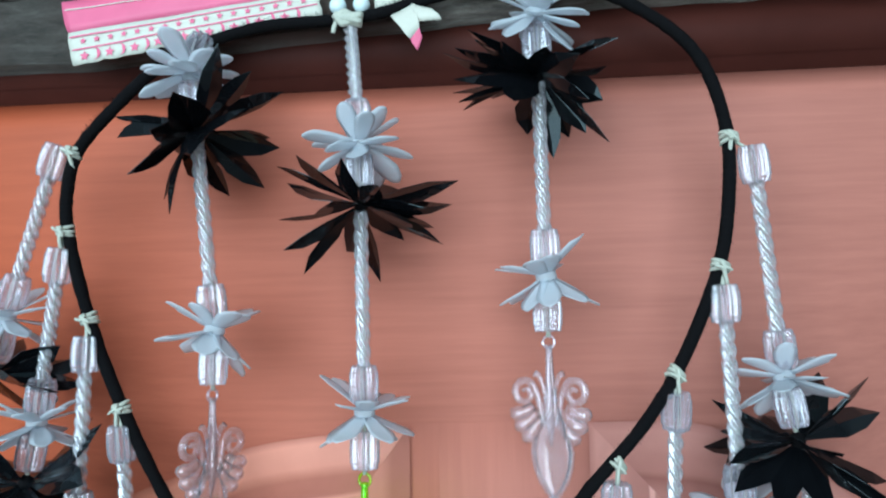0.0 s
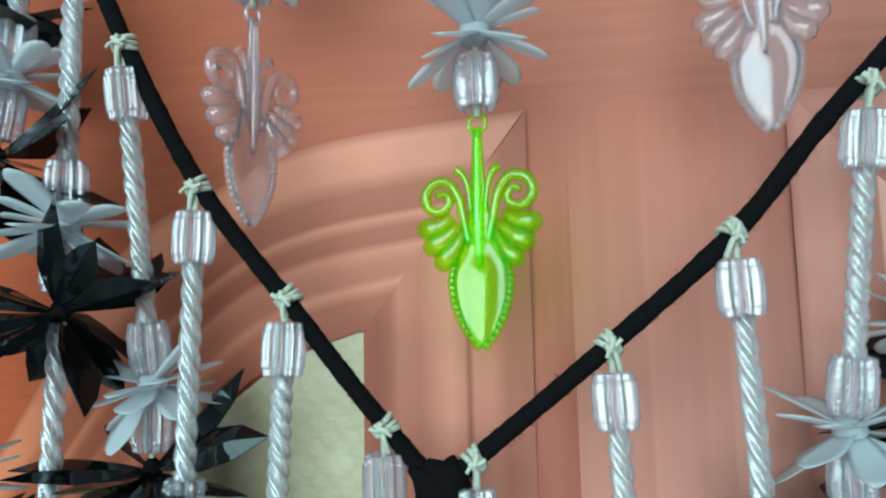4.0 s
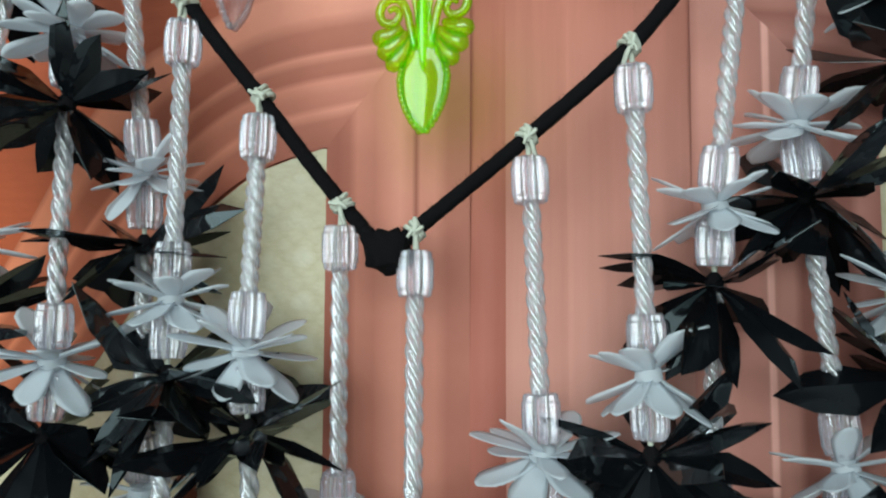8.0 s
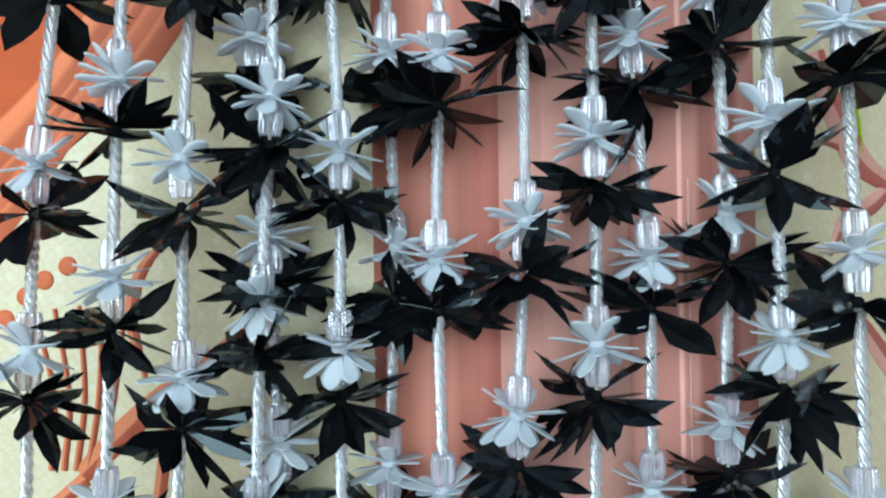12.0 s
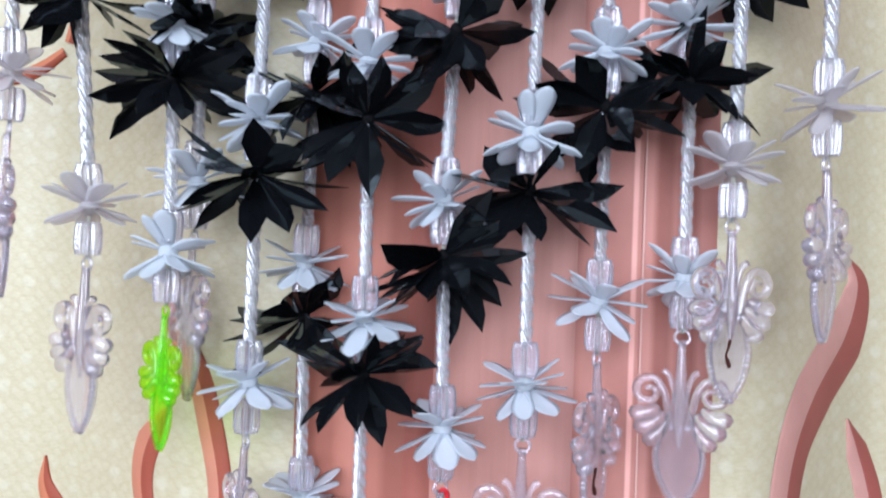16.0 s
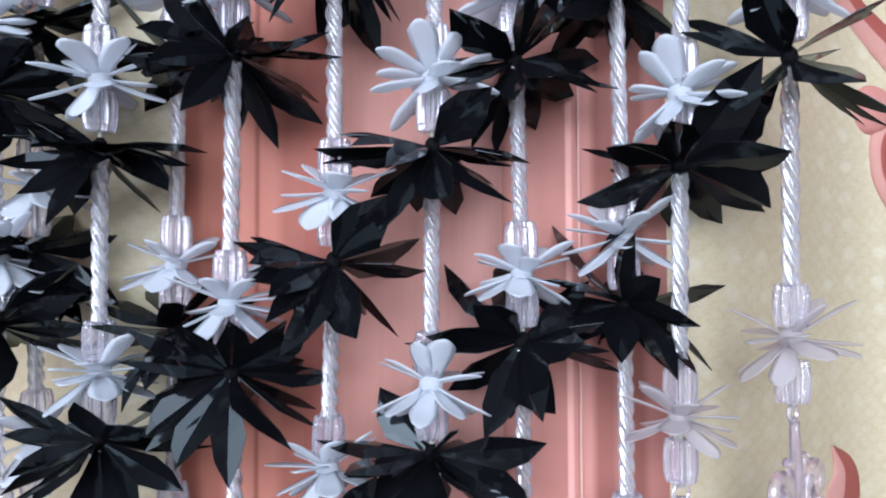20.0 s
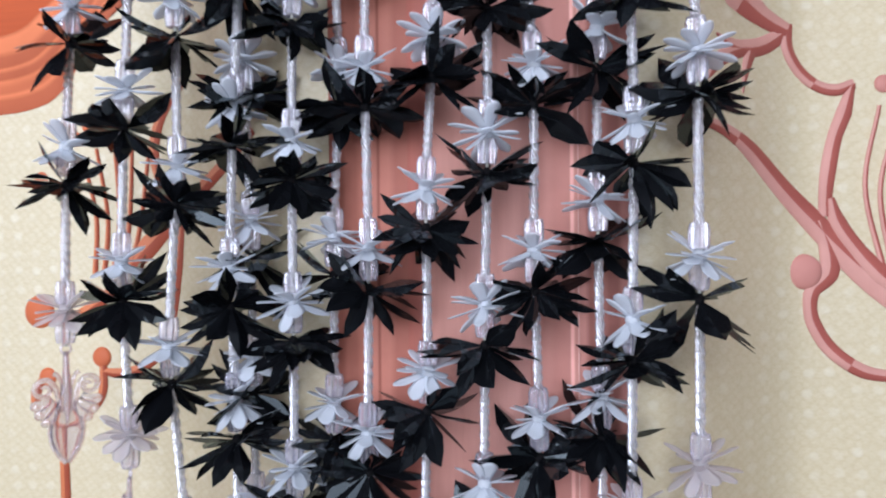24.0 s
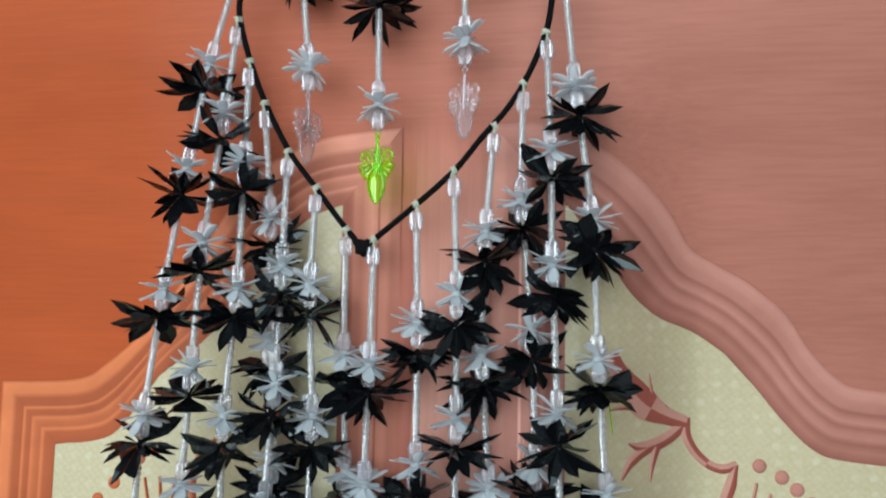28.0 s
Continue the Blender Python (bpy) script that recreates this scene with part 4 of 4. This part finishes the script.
TOPS = {"L1": (-0.1075, 1.9590), "L2": (-0.1090, 1.9318), "L3": (-0.1008, 1.9027), "L4": (-0.0898, 1.8735), "L5": (-0.0728, 1.8400), "L6": (-0.0525, 1.8148), "L7": (-0.0314, 1.7863),
        "R7": (-0.0117, 1.7793), "R6": (0.0172, 1.8030), "R5": (0.0430, 1.8255), "R4": (0.0701, 1.8545), "R3": (0.0888, 1.8817), "R2": (0.1036, 1.9145), "R1": (0.1085, 1.9550)}
CHAIN = {
    "L1": [(-0.1335, 1.904), (-0.147, 1.829), (-0.161, 1.744), (-0.170, 1.657), (-0.174, 1.584), (-0.176, 1.499)],
    "L2": [(-0.120, 1.8685), (-0.133, 1.776), (-0.137, 1.690), (-0.139, 1.612), (-0.142, 1.524), (-0.142, 1.434)],
    "L3": [(-0.1035, 1.832), (-0.106, 1.745), (-0.112, 1.658), (-0.112, 1.573), (-0.117, 1.481), (-0.1115, 1.3870)],
    "L4": [(-0.0875, 1.7955), (-0.087, 1.709), (-0.081, 1.628), (-0.078, 1.545), (-0.077, 1.475), (-0.078, 1.398)],
    "L5": [(-0.075, 1.761), (-0.075, 1.681), (-0.081, 1.602), (-0.083, 1.521), (-0.083, 1.453), (-0.0818, 1.3715)],
    "L6": [(-0.054, 1.748), (-0.049, 1.660), (-0.050, 1.584), (-0.050, 1.504), (-0.052, 1.420), (-0.0520, 1.3268)],
    "L7": [(-0.033, 1.701), (-0.030, 1.622), (-0.034, 1.536), (-0.0345, 1.451), (-0.037, 1.369), (-0.035, 1.283)],
    "R7": [(-0.011, 1.696), (-0.013, 1.618), (-0.011, 1.530), (-0.013, 1.440), (-0.0115, 1.351), (-0.011, 1.269)],
    "R6": [(0.0205, 1.7235), (0.021, 1.632), (0.017, 1.559), (0.0175, 1.471), (0.0145, 1.393), (0.017, 1.314)],
    "R5": [(0.046, 1.743), (0.047, 1.663), (0.047, 1.585), (0.045, 1.503), (0.044, 1.417), (0.0448, 1.3303)],
    "R4": [(0.064, 1.785), (0.062, 1.703), (0.0685, 1.618), (0.068, 1.529), (0.070, 1.448), (0.0705, 1.360)],
    "R3": [(0.087, 1.807), (0.095, 1.720), (0.098, 1.634), (0.098, 1.553), (0.0995, 1.4585), (0.1005, 1.3690)],
    "R2": [(0.107, 1.839), (0.108, 1.763), (0.112, 1.668), (0.114, 1.588), (0.113, 1.497), (0.113, 1.408)],
    "R1": [(0.1225, 1.880), (0.134, 1.792), (0.137, 1.703), (0.142, 1.619), (0.142, 1.526), (0.1435, 1.430)],
}
DROP = {"L1": ("clear", 52), "L2": ("clear", -48), "L3": ("clear", -29), "L4": ("clear", -46), "L5": ("lime", -40), "L6": ("clear", -52), "L7": ("pink", 15),
        "R7": ("clear", 95), "R6": ("clear", 33), "R5": ("clear", -4), "R4": ("clear", 55), "R3": ("clear", -16), "R2": ("clear", 22), "R1": ("clear", 45)}
BACK = {"L4": 0.020, "L7": 0.022, "R3": 0.020, "R4": 0.016}
FADE = {"L1", "L2", "L3", "R1", "R2"}
WORDS = {"clear": "a clear leaf pendant", "lime": "a lime leaf pendant", "pink": "a pink leaf pendant"}
# the outermost threads lie off the hoop before they fall
ASIDE = {"L1": (-0.1128, 1.9598), "R1": (0.1150, 1.9500)}
STRINGS = {}
for index, key in enumerate(TOPS):
    kind, yaw = DROP[key]
    STRINGS[key] = bead_string("string of white flowers and black tufts with " + WORDS[kind], ASIDE.get(key, TOPS[key]), CHAIN[key], BACK.get(key, 0.008), kind, yaw, 11 + index, tie=True, fade=key in FADE, tie_at=TOPS[key] if key in ASIDE else None, dirt=key in ("R2", "R4"), size=0.86 if kind == "lime" else 1.06)


def scraps():
    """Small stray bits caught in the strings."""
    bm = bmesh.new()
    o = STRINGS["R6"].location
    tube(bm, spline([Vector(q) - o for q in ((0.0172, 0.004, 1.2955), (0.0184, 0.003, 1.2968), (0.0197, 0.004, 1.2955), (0.0199, 0.004, 1.2935), (0.0193, 0.004, 1.2920))], 5), [0.0003 + 0.0007 * math.sin(math.pi * k / 20) for k in range(21)], 6)
    part("thread_end", bm, RED, STRINGS["R6"], "frayed end of red thread")
    bm = bmesh.new()
    o = STRINGS["R1"].location
    blade(bm, 0.022, 0.0042, 0.0, 0.04, 0.3, 0.4, random.Random(3), 0.0)
    bmesh.ops.transform(bm, matrix=Matrix.Translation(Vector((0.1438, 0.014, 1.6775)) - o) @ Matrix.Rotation(radians(86), 4, "Y"), verts=bm.verts)
    bmesh.ops.solidify(bm, geom=bm.faces[:], thickness=0.0003)
    part("green_sliver", bm, LIME, STRINGS["R1"], "stray lime green plastic sliver")


scraps()

# ---------------------------------------------------------------- strings inside the heart
bead_string("short bead string in the heart with a clear pendant", (-0.0635, 1.9965), [(-0.065, 1.983), (-0.058, 1.898)], -0.005, "clear", 64, 301, lean=0.007, group="inner bead strings", size=0.84)
bead_string("middle bead string with a lime green leaf pendant", (-0.0125, 2.001), [(-0.009, 1.957), (-0.009, 1.871)], -0.004, "lime", -16, 302, lean=0.010, lead=True, group="inner bead strings", size=0.84)
bead_string("short bead string in the heart with a clear pendant", (0.0535, 2.016), [(0.049, 1.996), (0.050, 1.913)], -0.006, "clear", -30, 303, lean=0.008, group="inner bead strings", size=0.84)


def pearl_loop():
    """A loop of round pearl beads that carries the heart."""
    root = new("pearl_loop")
    root.location = (-0.0125, -0.001, 2.003)
    tagged(root, "loop of pale round pearl beads over the heart", "bead loop")
    bm = bmesh.new()
    bmesh.ops.create_uvsphere(bm, u_segments=18, v_segments=12, radius=0.0029)
    ball = shared("pearl_bead", bm, PEARL)
    spots = [(s * (0.0040 - 0.0003 * (k == 5)), 0.0030 + 0.0054 * k) for s in (-1, 1) for k in range(6)] + [(-0.0029, 0.0350), (0.0029, 0.0348)]
    for x, z in spots:
        place("pearl_bead", ball, root, Matrix.Translation((x, 0, z)))
    bm = bmesh.new()
    tube(bm, spline([(-0.0040, 0, -0.002), (-0.0040, 0, 0.015), (-0.0036, 0, 0.032), (0, 0, 0.0368), (0.0036, 0, 0.032), (0.0040, 0, 0.015), (0.0040, 0, -0.002)], 6), 0.0005, 6)
    part("thread", bm, TIE, root)
    bm = bmesh.new()
    wound = [(0.0046 * math.cos(2.4 * k), -0.0022 + 0.0016 * math.sin(4.1 * k), -0.0016 - 0.0022 * (k % 2) + 0.001 * math.sin(2.4 * k)) for k in range(14)]
    tube(bm, spline(wound, 6), 0.0012, 7)
    tube(bm, spline([(-0.003, -0.002, -0.002), (-0.0045, -0.0025, -0.005), (-0.0052, -0.002, -0.0075)], 4), 0.0008, 6)
    part("knot", bm, TIE, root, "cream thread knot")


def paper_strip(label, corners, bands, y, seed):
    """A torn strip of printed paper stuck on the beam; bands: (from, to, material) across its height; corners: top left, top right, bottom right, bottom left."""
    rng = random.Random(seed)
    root = new("paper_strip")
    tl, tr, br, bl = [Vector((x, y, z)) for x, z in corners]
    root.location = tl
    tagged(root, label, "paper strip", "paper strips")

    def at(u, v):
        q = tl.lerp(tr, u).lerp(bl.lerp(br, u), v) - tl
        q.y += 0.0007 * noise.noise((q.x * 60, q.z * 160, seed)) - 0.0006 * math.sin(math.pi * v)
        return q

    for v0, v1, mat in bands:
        bm = bmesh.new()
        rows = []
        for j in range(5):
            v = v0 + (v1 - v0) * j / 4
            rows.append([])
            for i in range(41):
                q = at(i / 40, v)
                if v1 == 1.0 and j == 4:
                    q.z += 0.0009 * noise.noise((i * 0.9, seed, 2))
                if i in (0, 40):
                    q.x += 0.0010 * noise.noise((v * 9, seed, i))
                rows[-1].append(bm.verts.new(q))
        for a, b in zip(rows, rows[1:]):
            for i in range(40):
                bm.faces.new((a[i], b[i], b[i + 1], a[i + 1]))
        ob = part("printed_band", bm, mat, root)
        ob.modifiers.new("paper", "SOLIDIFY").thickness = 0.0003
    return root, at


def star(root, at, u, v, r, points=5):
    bm = bmesh.new()
    c = at(u, v) + Vector((0, -0.00035, 0))
    ring = [bm.verts.new(c + Vector((math.sin(a) * q, 0, math.cos(a) * q))) for a, q in ((math.pi * k / points, r if k % 2 == 0 else r * 0.45) for k in range(2 * points))]
    bm.faces.new(ring)
    part("printed_star", bm, PAPER_PINK, root, smooth=False)


def papers():
    root, at = paper_strip("torn strip of pink and cream printed paper with stars", [(-0.115, 2.0135), (-0.025, 2.0205), (-0.022, 2.0035), (-0.109, 1.9895)],
                           [(0.0, 0.50, PAPER_PINK), (0.50, 1.0, PAPER)], -0.0005, 5)
    for k in range(17):
        star(root, at, 0.06 + 0.055 * k, 0.665, 0.0013)

    def rule(v, material, high=0.022):
        bm = bmesh.new()
        upper = [bm.verts.new(at(0.01 + 0.0245 * i, v) + Vector((0, -0.00042, 0))) for i in range(41)]
        lower = [bm.verts.new(at(0.01 + 0.0245 * i, v + high) + Vector((0, -0.00042, 0))) for i in range(41)]
        for i in range(40):
            bm.faces.new((upper[i], lower[i], lower[i + 1], upper[i + 1]))
        part("printed_line", bm, material, root, smooth=False)

    rule(0.14, PAPER, 0.016)
    rule(0.575, PAPER_PINK)
    rule(0.765, PAPER_PINK)
    for k in range(9):
        star(root, at, 0.055 + 0.10 * k, 0.895, 0.0019)
        bm = bmesh.new()
        c = at(0.10 + 0.10 * k, 0.885) + Vector((-0.0005, -0.0004, 0))
        turns = [-1.5 + k2 * 0.34 for k2 in range(11)]
        vo = [bm.verts.new(c + Vector((math.cos(a), 0, math.sin(a))) * 0.0022) for a in turns]
        vi = [bm.verts.new(c + Vector((math.cos(a) * 0.0020 - 0.0010 * (1 - abs(i - 5) / 5), 0, math.sin(a) * 0.0021))) for i, a in enumerate(turns)]
        for i in range(10):
            bm.faces.new((vo[i], vo[i + 1], vi[i + 1], vi[i]))
        part("printed_crescent", bm, PAPER_PINK, root, smooth=False)
    paper_strip("short torn end of pink and cream printed paper", [(-0.004, 2.0235), (0.011, 2.0185), (0.0135, 2.0100), (-0.004, 2.0035)], [(0.0, 0.52, PAPER_PINK), (0.52, 1.0, PAPER)], -0.0003, 9)
    paper_strip("torn cream paper scrap hanging by the hoop", [(0.0015, 2.0010), (0.0095, 2.0050), (0.0120, 1.9925), (0.0105, 1.9885)], [(0.0, 0.72, PAPER), (0.72, 1.0, PAPER_PINK)], -0.0022, 13)
    paper_strip("torn cream paper scrap hanging by the hoop", [(0.0085, 2.0050), (0.0155, 2.0030), (0.0185, 1.9985), (0.0095, 1.9985)], [(0.0, 1.0, PAPER)], -0.0018, 17)


pearl_loop()
papers()

# ---------------------------------------------------------------- ornament on the printed sheet


def ornament():
    mid = [0.002, 0.006, 0.008, 0.007, 0.003]
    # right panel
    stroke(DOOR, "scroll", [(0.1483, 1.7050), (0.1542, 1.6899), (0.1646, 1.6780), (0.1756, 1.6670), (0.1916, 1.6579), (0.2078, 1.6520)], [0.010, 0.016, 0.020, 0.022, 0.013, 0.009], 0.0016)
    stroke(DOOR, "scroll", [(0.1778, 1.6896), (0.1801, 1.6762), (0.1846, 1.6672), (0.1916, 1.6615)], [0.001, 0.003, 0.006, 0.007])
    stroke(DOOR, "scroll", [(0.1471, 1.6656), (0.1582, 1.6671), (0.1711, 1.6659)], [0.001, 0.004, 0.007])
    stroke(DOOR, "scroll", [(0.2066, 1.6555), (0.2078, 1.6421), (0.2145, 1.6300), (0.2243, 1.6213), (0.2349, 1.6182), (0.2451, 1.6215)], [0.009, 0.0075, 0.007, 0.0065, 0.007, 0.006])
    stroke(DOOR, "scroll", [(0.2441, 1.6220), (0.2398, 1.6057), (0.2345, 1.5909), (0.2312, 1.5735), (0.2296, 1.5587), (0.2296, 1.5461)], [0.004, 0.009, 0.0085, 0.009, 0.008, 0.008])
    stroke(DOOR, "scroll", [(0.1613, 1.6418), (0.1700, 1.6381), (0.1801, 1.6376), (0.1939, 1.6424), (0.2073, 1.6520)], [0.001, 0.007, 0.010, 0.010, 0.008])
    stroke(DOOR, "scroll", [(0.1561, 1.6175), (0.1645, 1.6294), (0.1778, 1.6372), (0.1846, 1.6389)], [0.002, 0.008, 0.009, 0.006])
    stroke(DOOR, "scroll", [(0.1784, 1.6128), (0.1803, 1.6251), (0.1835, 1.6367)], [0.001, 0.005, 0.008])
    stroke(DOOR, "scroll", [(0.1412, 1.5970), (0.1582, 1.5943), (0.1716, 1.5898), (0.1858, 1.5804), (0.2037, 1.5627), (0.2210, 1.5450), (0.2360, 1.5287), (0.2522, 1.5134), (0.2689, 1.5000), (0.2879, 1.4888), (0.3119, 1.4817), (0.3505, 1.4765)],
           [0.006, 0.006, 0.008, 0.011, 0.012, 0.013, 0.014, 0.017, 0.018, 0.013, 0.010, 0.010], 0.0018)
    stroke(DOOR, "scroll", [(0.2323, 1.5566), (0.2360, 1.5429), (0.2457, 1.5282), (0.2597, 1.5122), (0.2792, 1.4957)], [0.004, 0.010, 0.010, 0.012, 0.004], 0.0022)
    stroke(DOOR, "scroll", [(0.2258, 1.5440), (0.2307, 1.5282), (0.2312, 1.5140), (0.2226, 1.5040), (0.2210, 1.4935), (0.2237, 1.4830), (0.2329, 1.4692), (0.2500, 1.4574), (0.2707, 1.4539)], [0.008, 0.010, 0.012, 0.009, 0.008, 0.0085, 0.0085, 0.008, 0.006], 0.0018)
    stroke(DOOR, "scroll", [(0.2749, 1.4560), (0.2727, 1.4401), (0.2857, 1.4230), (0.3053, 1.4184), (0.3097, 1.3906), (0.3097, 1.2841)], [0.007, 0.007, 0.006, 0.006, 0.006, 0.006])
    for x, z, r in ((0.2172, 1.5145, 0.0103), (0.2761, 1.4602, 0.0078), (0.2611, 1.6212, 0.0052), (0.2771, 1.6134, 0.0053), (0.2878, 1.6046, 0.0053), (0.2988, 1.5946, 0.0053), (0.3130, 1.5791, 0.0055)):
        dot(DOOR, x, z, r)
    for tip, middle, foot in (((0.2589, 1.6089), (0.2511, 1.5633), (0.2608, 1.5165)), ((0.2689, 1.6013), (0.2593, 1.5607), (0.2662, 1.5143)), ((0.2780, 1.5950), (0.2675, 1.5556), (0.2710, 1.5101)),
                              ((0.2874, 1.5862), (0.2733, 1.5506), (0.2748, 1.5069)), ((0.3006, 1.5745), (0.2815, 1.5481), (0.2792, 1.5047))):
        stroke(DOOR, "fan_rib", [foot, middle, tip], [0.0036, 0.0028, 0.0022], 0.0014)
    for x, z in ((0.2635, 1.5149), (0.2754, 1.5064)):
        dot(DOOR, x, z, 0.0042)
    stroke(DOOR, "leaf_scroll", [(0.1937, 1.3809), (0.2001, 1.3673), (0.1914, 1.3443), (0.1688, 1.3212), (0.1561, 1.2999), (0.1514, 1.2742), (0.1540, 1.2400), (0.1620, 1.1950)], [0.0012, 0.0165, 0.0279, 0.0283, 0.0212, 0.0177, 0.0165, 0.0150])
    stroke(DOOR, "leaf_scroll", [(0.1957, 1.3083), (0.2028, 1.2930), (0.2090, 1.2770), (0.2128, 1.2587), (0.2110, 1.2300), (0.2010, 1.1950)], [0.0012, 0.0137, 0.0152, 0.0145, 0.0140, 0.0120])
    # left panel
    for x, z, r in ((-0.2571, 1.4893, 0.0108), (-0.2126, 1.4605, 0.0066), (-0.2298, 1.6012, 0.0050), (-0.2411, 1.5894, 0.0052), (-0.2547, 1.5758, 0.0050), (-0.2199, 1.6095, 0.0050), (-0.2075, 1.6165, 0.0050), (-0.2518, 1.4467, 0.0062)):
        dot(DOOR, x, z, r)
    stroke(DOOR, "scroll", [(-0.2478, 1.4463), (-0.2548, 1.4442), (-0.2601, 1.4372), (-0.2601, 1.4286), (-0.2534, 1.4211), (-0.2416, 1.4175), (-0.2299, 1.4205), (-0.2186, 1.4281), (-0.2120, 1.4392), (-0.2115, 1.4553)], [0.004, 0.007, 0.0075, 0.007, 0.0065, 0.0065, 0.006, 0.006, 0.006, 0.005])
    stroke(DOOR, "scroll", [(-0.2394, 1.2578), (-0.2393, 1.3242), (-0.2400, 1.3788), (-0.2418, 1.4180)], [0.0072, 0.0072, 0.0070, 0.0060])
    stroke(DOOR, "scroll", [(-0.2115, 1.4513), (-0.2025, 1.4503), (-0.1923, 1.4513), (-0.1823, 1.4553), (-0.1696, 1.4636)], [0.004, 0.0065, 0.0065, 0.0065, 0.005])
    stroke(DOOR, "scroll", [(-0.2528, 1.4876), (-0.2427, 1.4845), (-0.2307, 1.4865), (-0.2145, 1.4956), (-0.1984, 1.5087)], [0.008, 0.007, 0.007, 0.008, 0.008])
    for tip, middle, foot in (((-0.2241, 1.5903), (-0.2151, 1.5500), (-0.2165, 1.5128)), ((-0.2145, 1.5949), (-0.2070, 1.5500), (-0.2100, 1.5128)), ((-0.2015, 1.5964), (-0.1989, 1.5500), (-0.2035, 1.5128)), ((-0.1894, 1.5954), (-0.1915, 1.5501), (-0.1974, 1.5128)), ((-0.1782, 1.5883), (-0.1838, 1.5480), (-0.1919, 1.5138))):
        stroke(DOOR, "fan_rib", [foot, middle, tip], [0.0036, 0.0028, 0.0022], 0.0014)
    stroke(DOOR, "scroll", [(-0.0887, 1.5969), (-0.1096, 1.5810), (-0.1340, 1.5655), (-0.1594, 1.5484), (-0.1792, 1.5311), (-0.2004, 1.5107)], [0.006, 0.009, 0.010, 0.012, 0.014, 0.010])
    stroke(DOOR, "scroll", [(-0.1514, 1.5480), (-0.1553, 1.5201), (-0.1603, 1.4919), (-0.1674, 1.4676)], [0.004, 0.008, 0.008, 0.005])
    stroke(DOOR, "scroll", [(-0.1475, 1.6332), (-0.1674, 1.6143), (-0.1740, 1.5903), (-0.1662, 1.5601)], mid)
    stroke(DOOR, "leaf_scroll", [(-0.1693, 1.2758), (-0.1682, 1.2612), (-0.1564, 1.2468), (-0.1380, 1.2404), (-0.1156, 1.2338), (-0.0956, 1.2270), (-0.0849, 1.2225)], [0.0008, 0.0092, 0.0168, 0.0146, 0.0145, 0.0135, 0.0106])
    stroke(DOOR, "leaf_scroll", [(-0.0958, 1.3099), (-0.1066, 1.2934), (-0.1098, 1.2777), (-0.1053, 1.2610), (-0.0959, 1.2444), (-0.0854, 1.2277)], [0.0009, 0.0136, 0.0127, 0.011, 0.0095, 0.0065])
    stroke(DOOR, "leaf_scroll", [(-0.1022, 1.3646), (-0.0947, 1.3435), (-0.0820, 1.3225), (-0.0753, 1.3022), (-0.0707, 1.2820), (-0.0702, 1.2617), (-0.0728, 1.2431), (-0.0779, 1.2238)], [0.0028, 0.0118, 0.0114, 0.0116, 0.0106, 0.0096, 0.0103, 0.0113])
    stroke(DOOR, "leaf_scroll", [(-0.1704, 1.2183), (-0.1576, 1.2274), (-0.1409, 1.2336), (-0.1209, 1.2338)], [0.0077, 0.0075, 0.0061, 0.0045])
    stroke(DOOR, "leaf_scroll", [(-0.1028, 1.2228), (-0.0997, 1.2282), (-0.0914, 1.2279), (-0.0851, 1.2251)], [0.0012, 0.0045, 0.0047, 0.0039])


ornament()
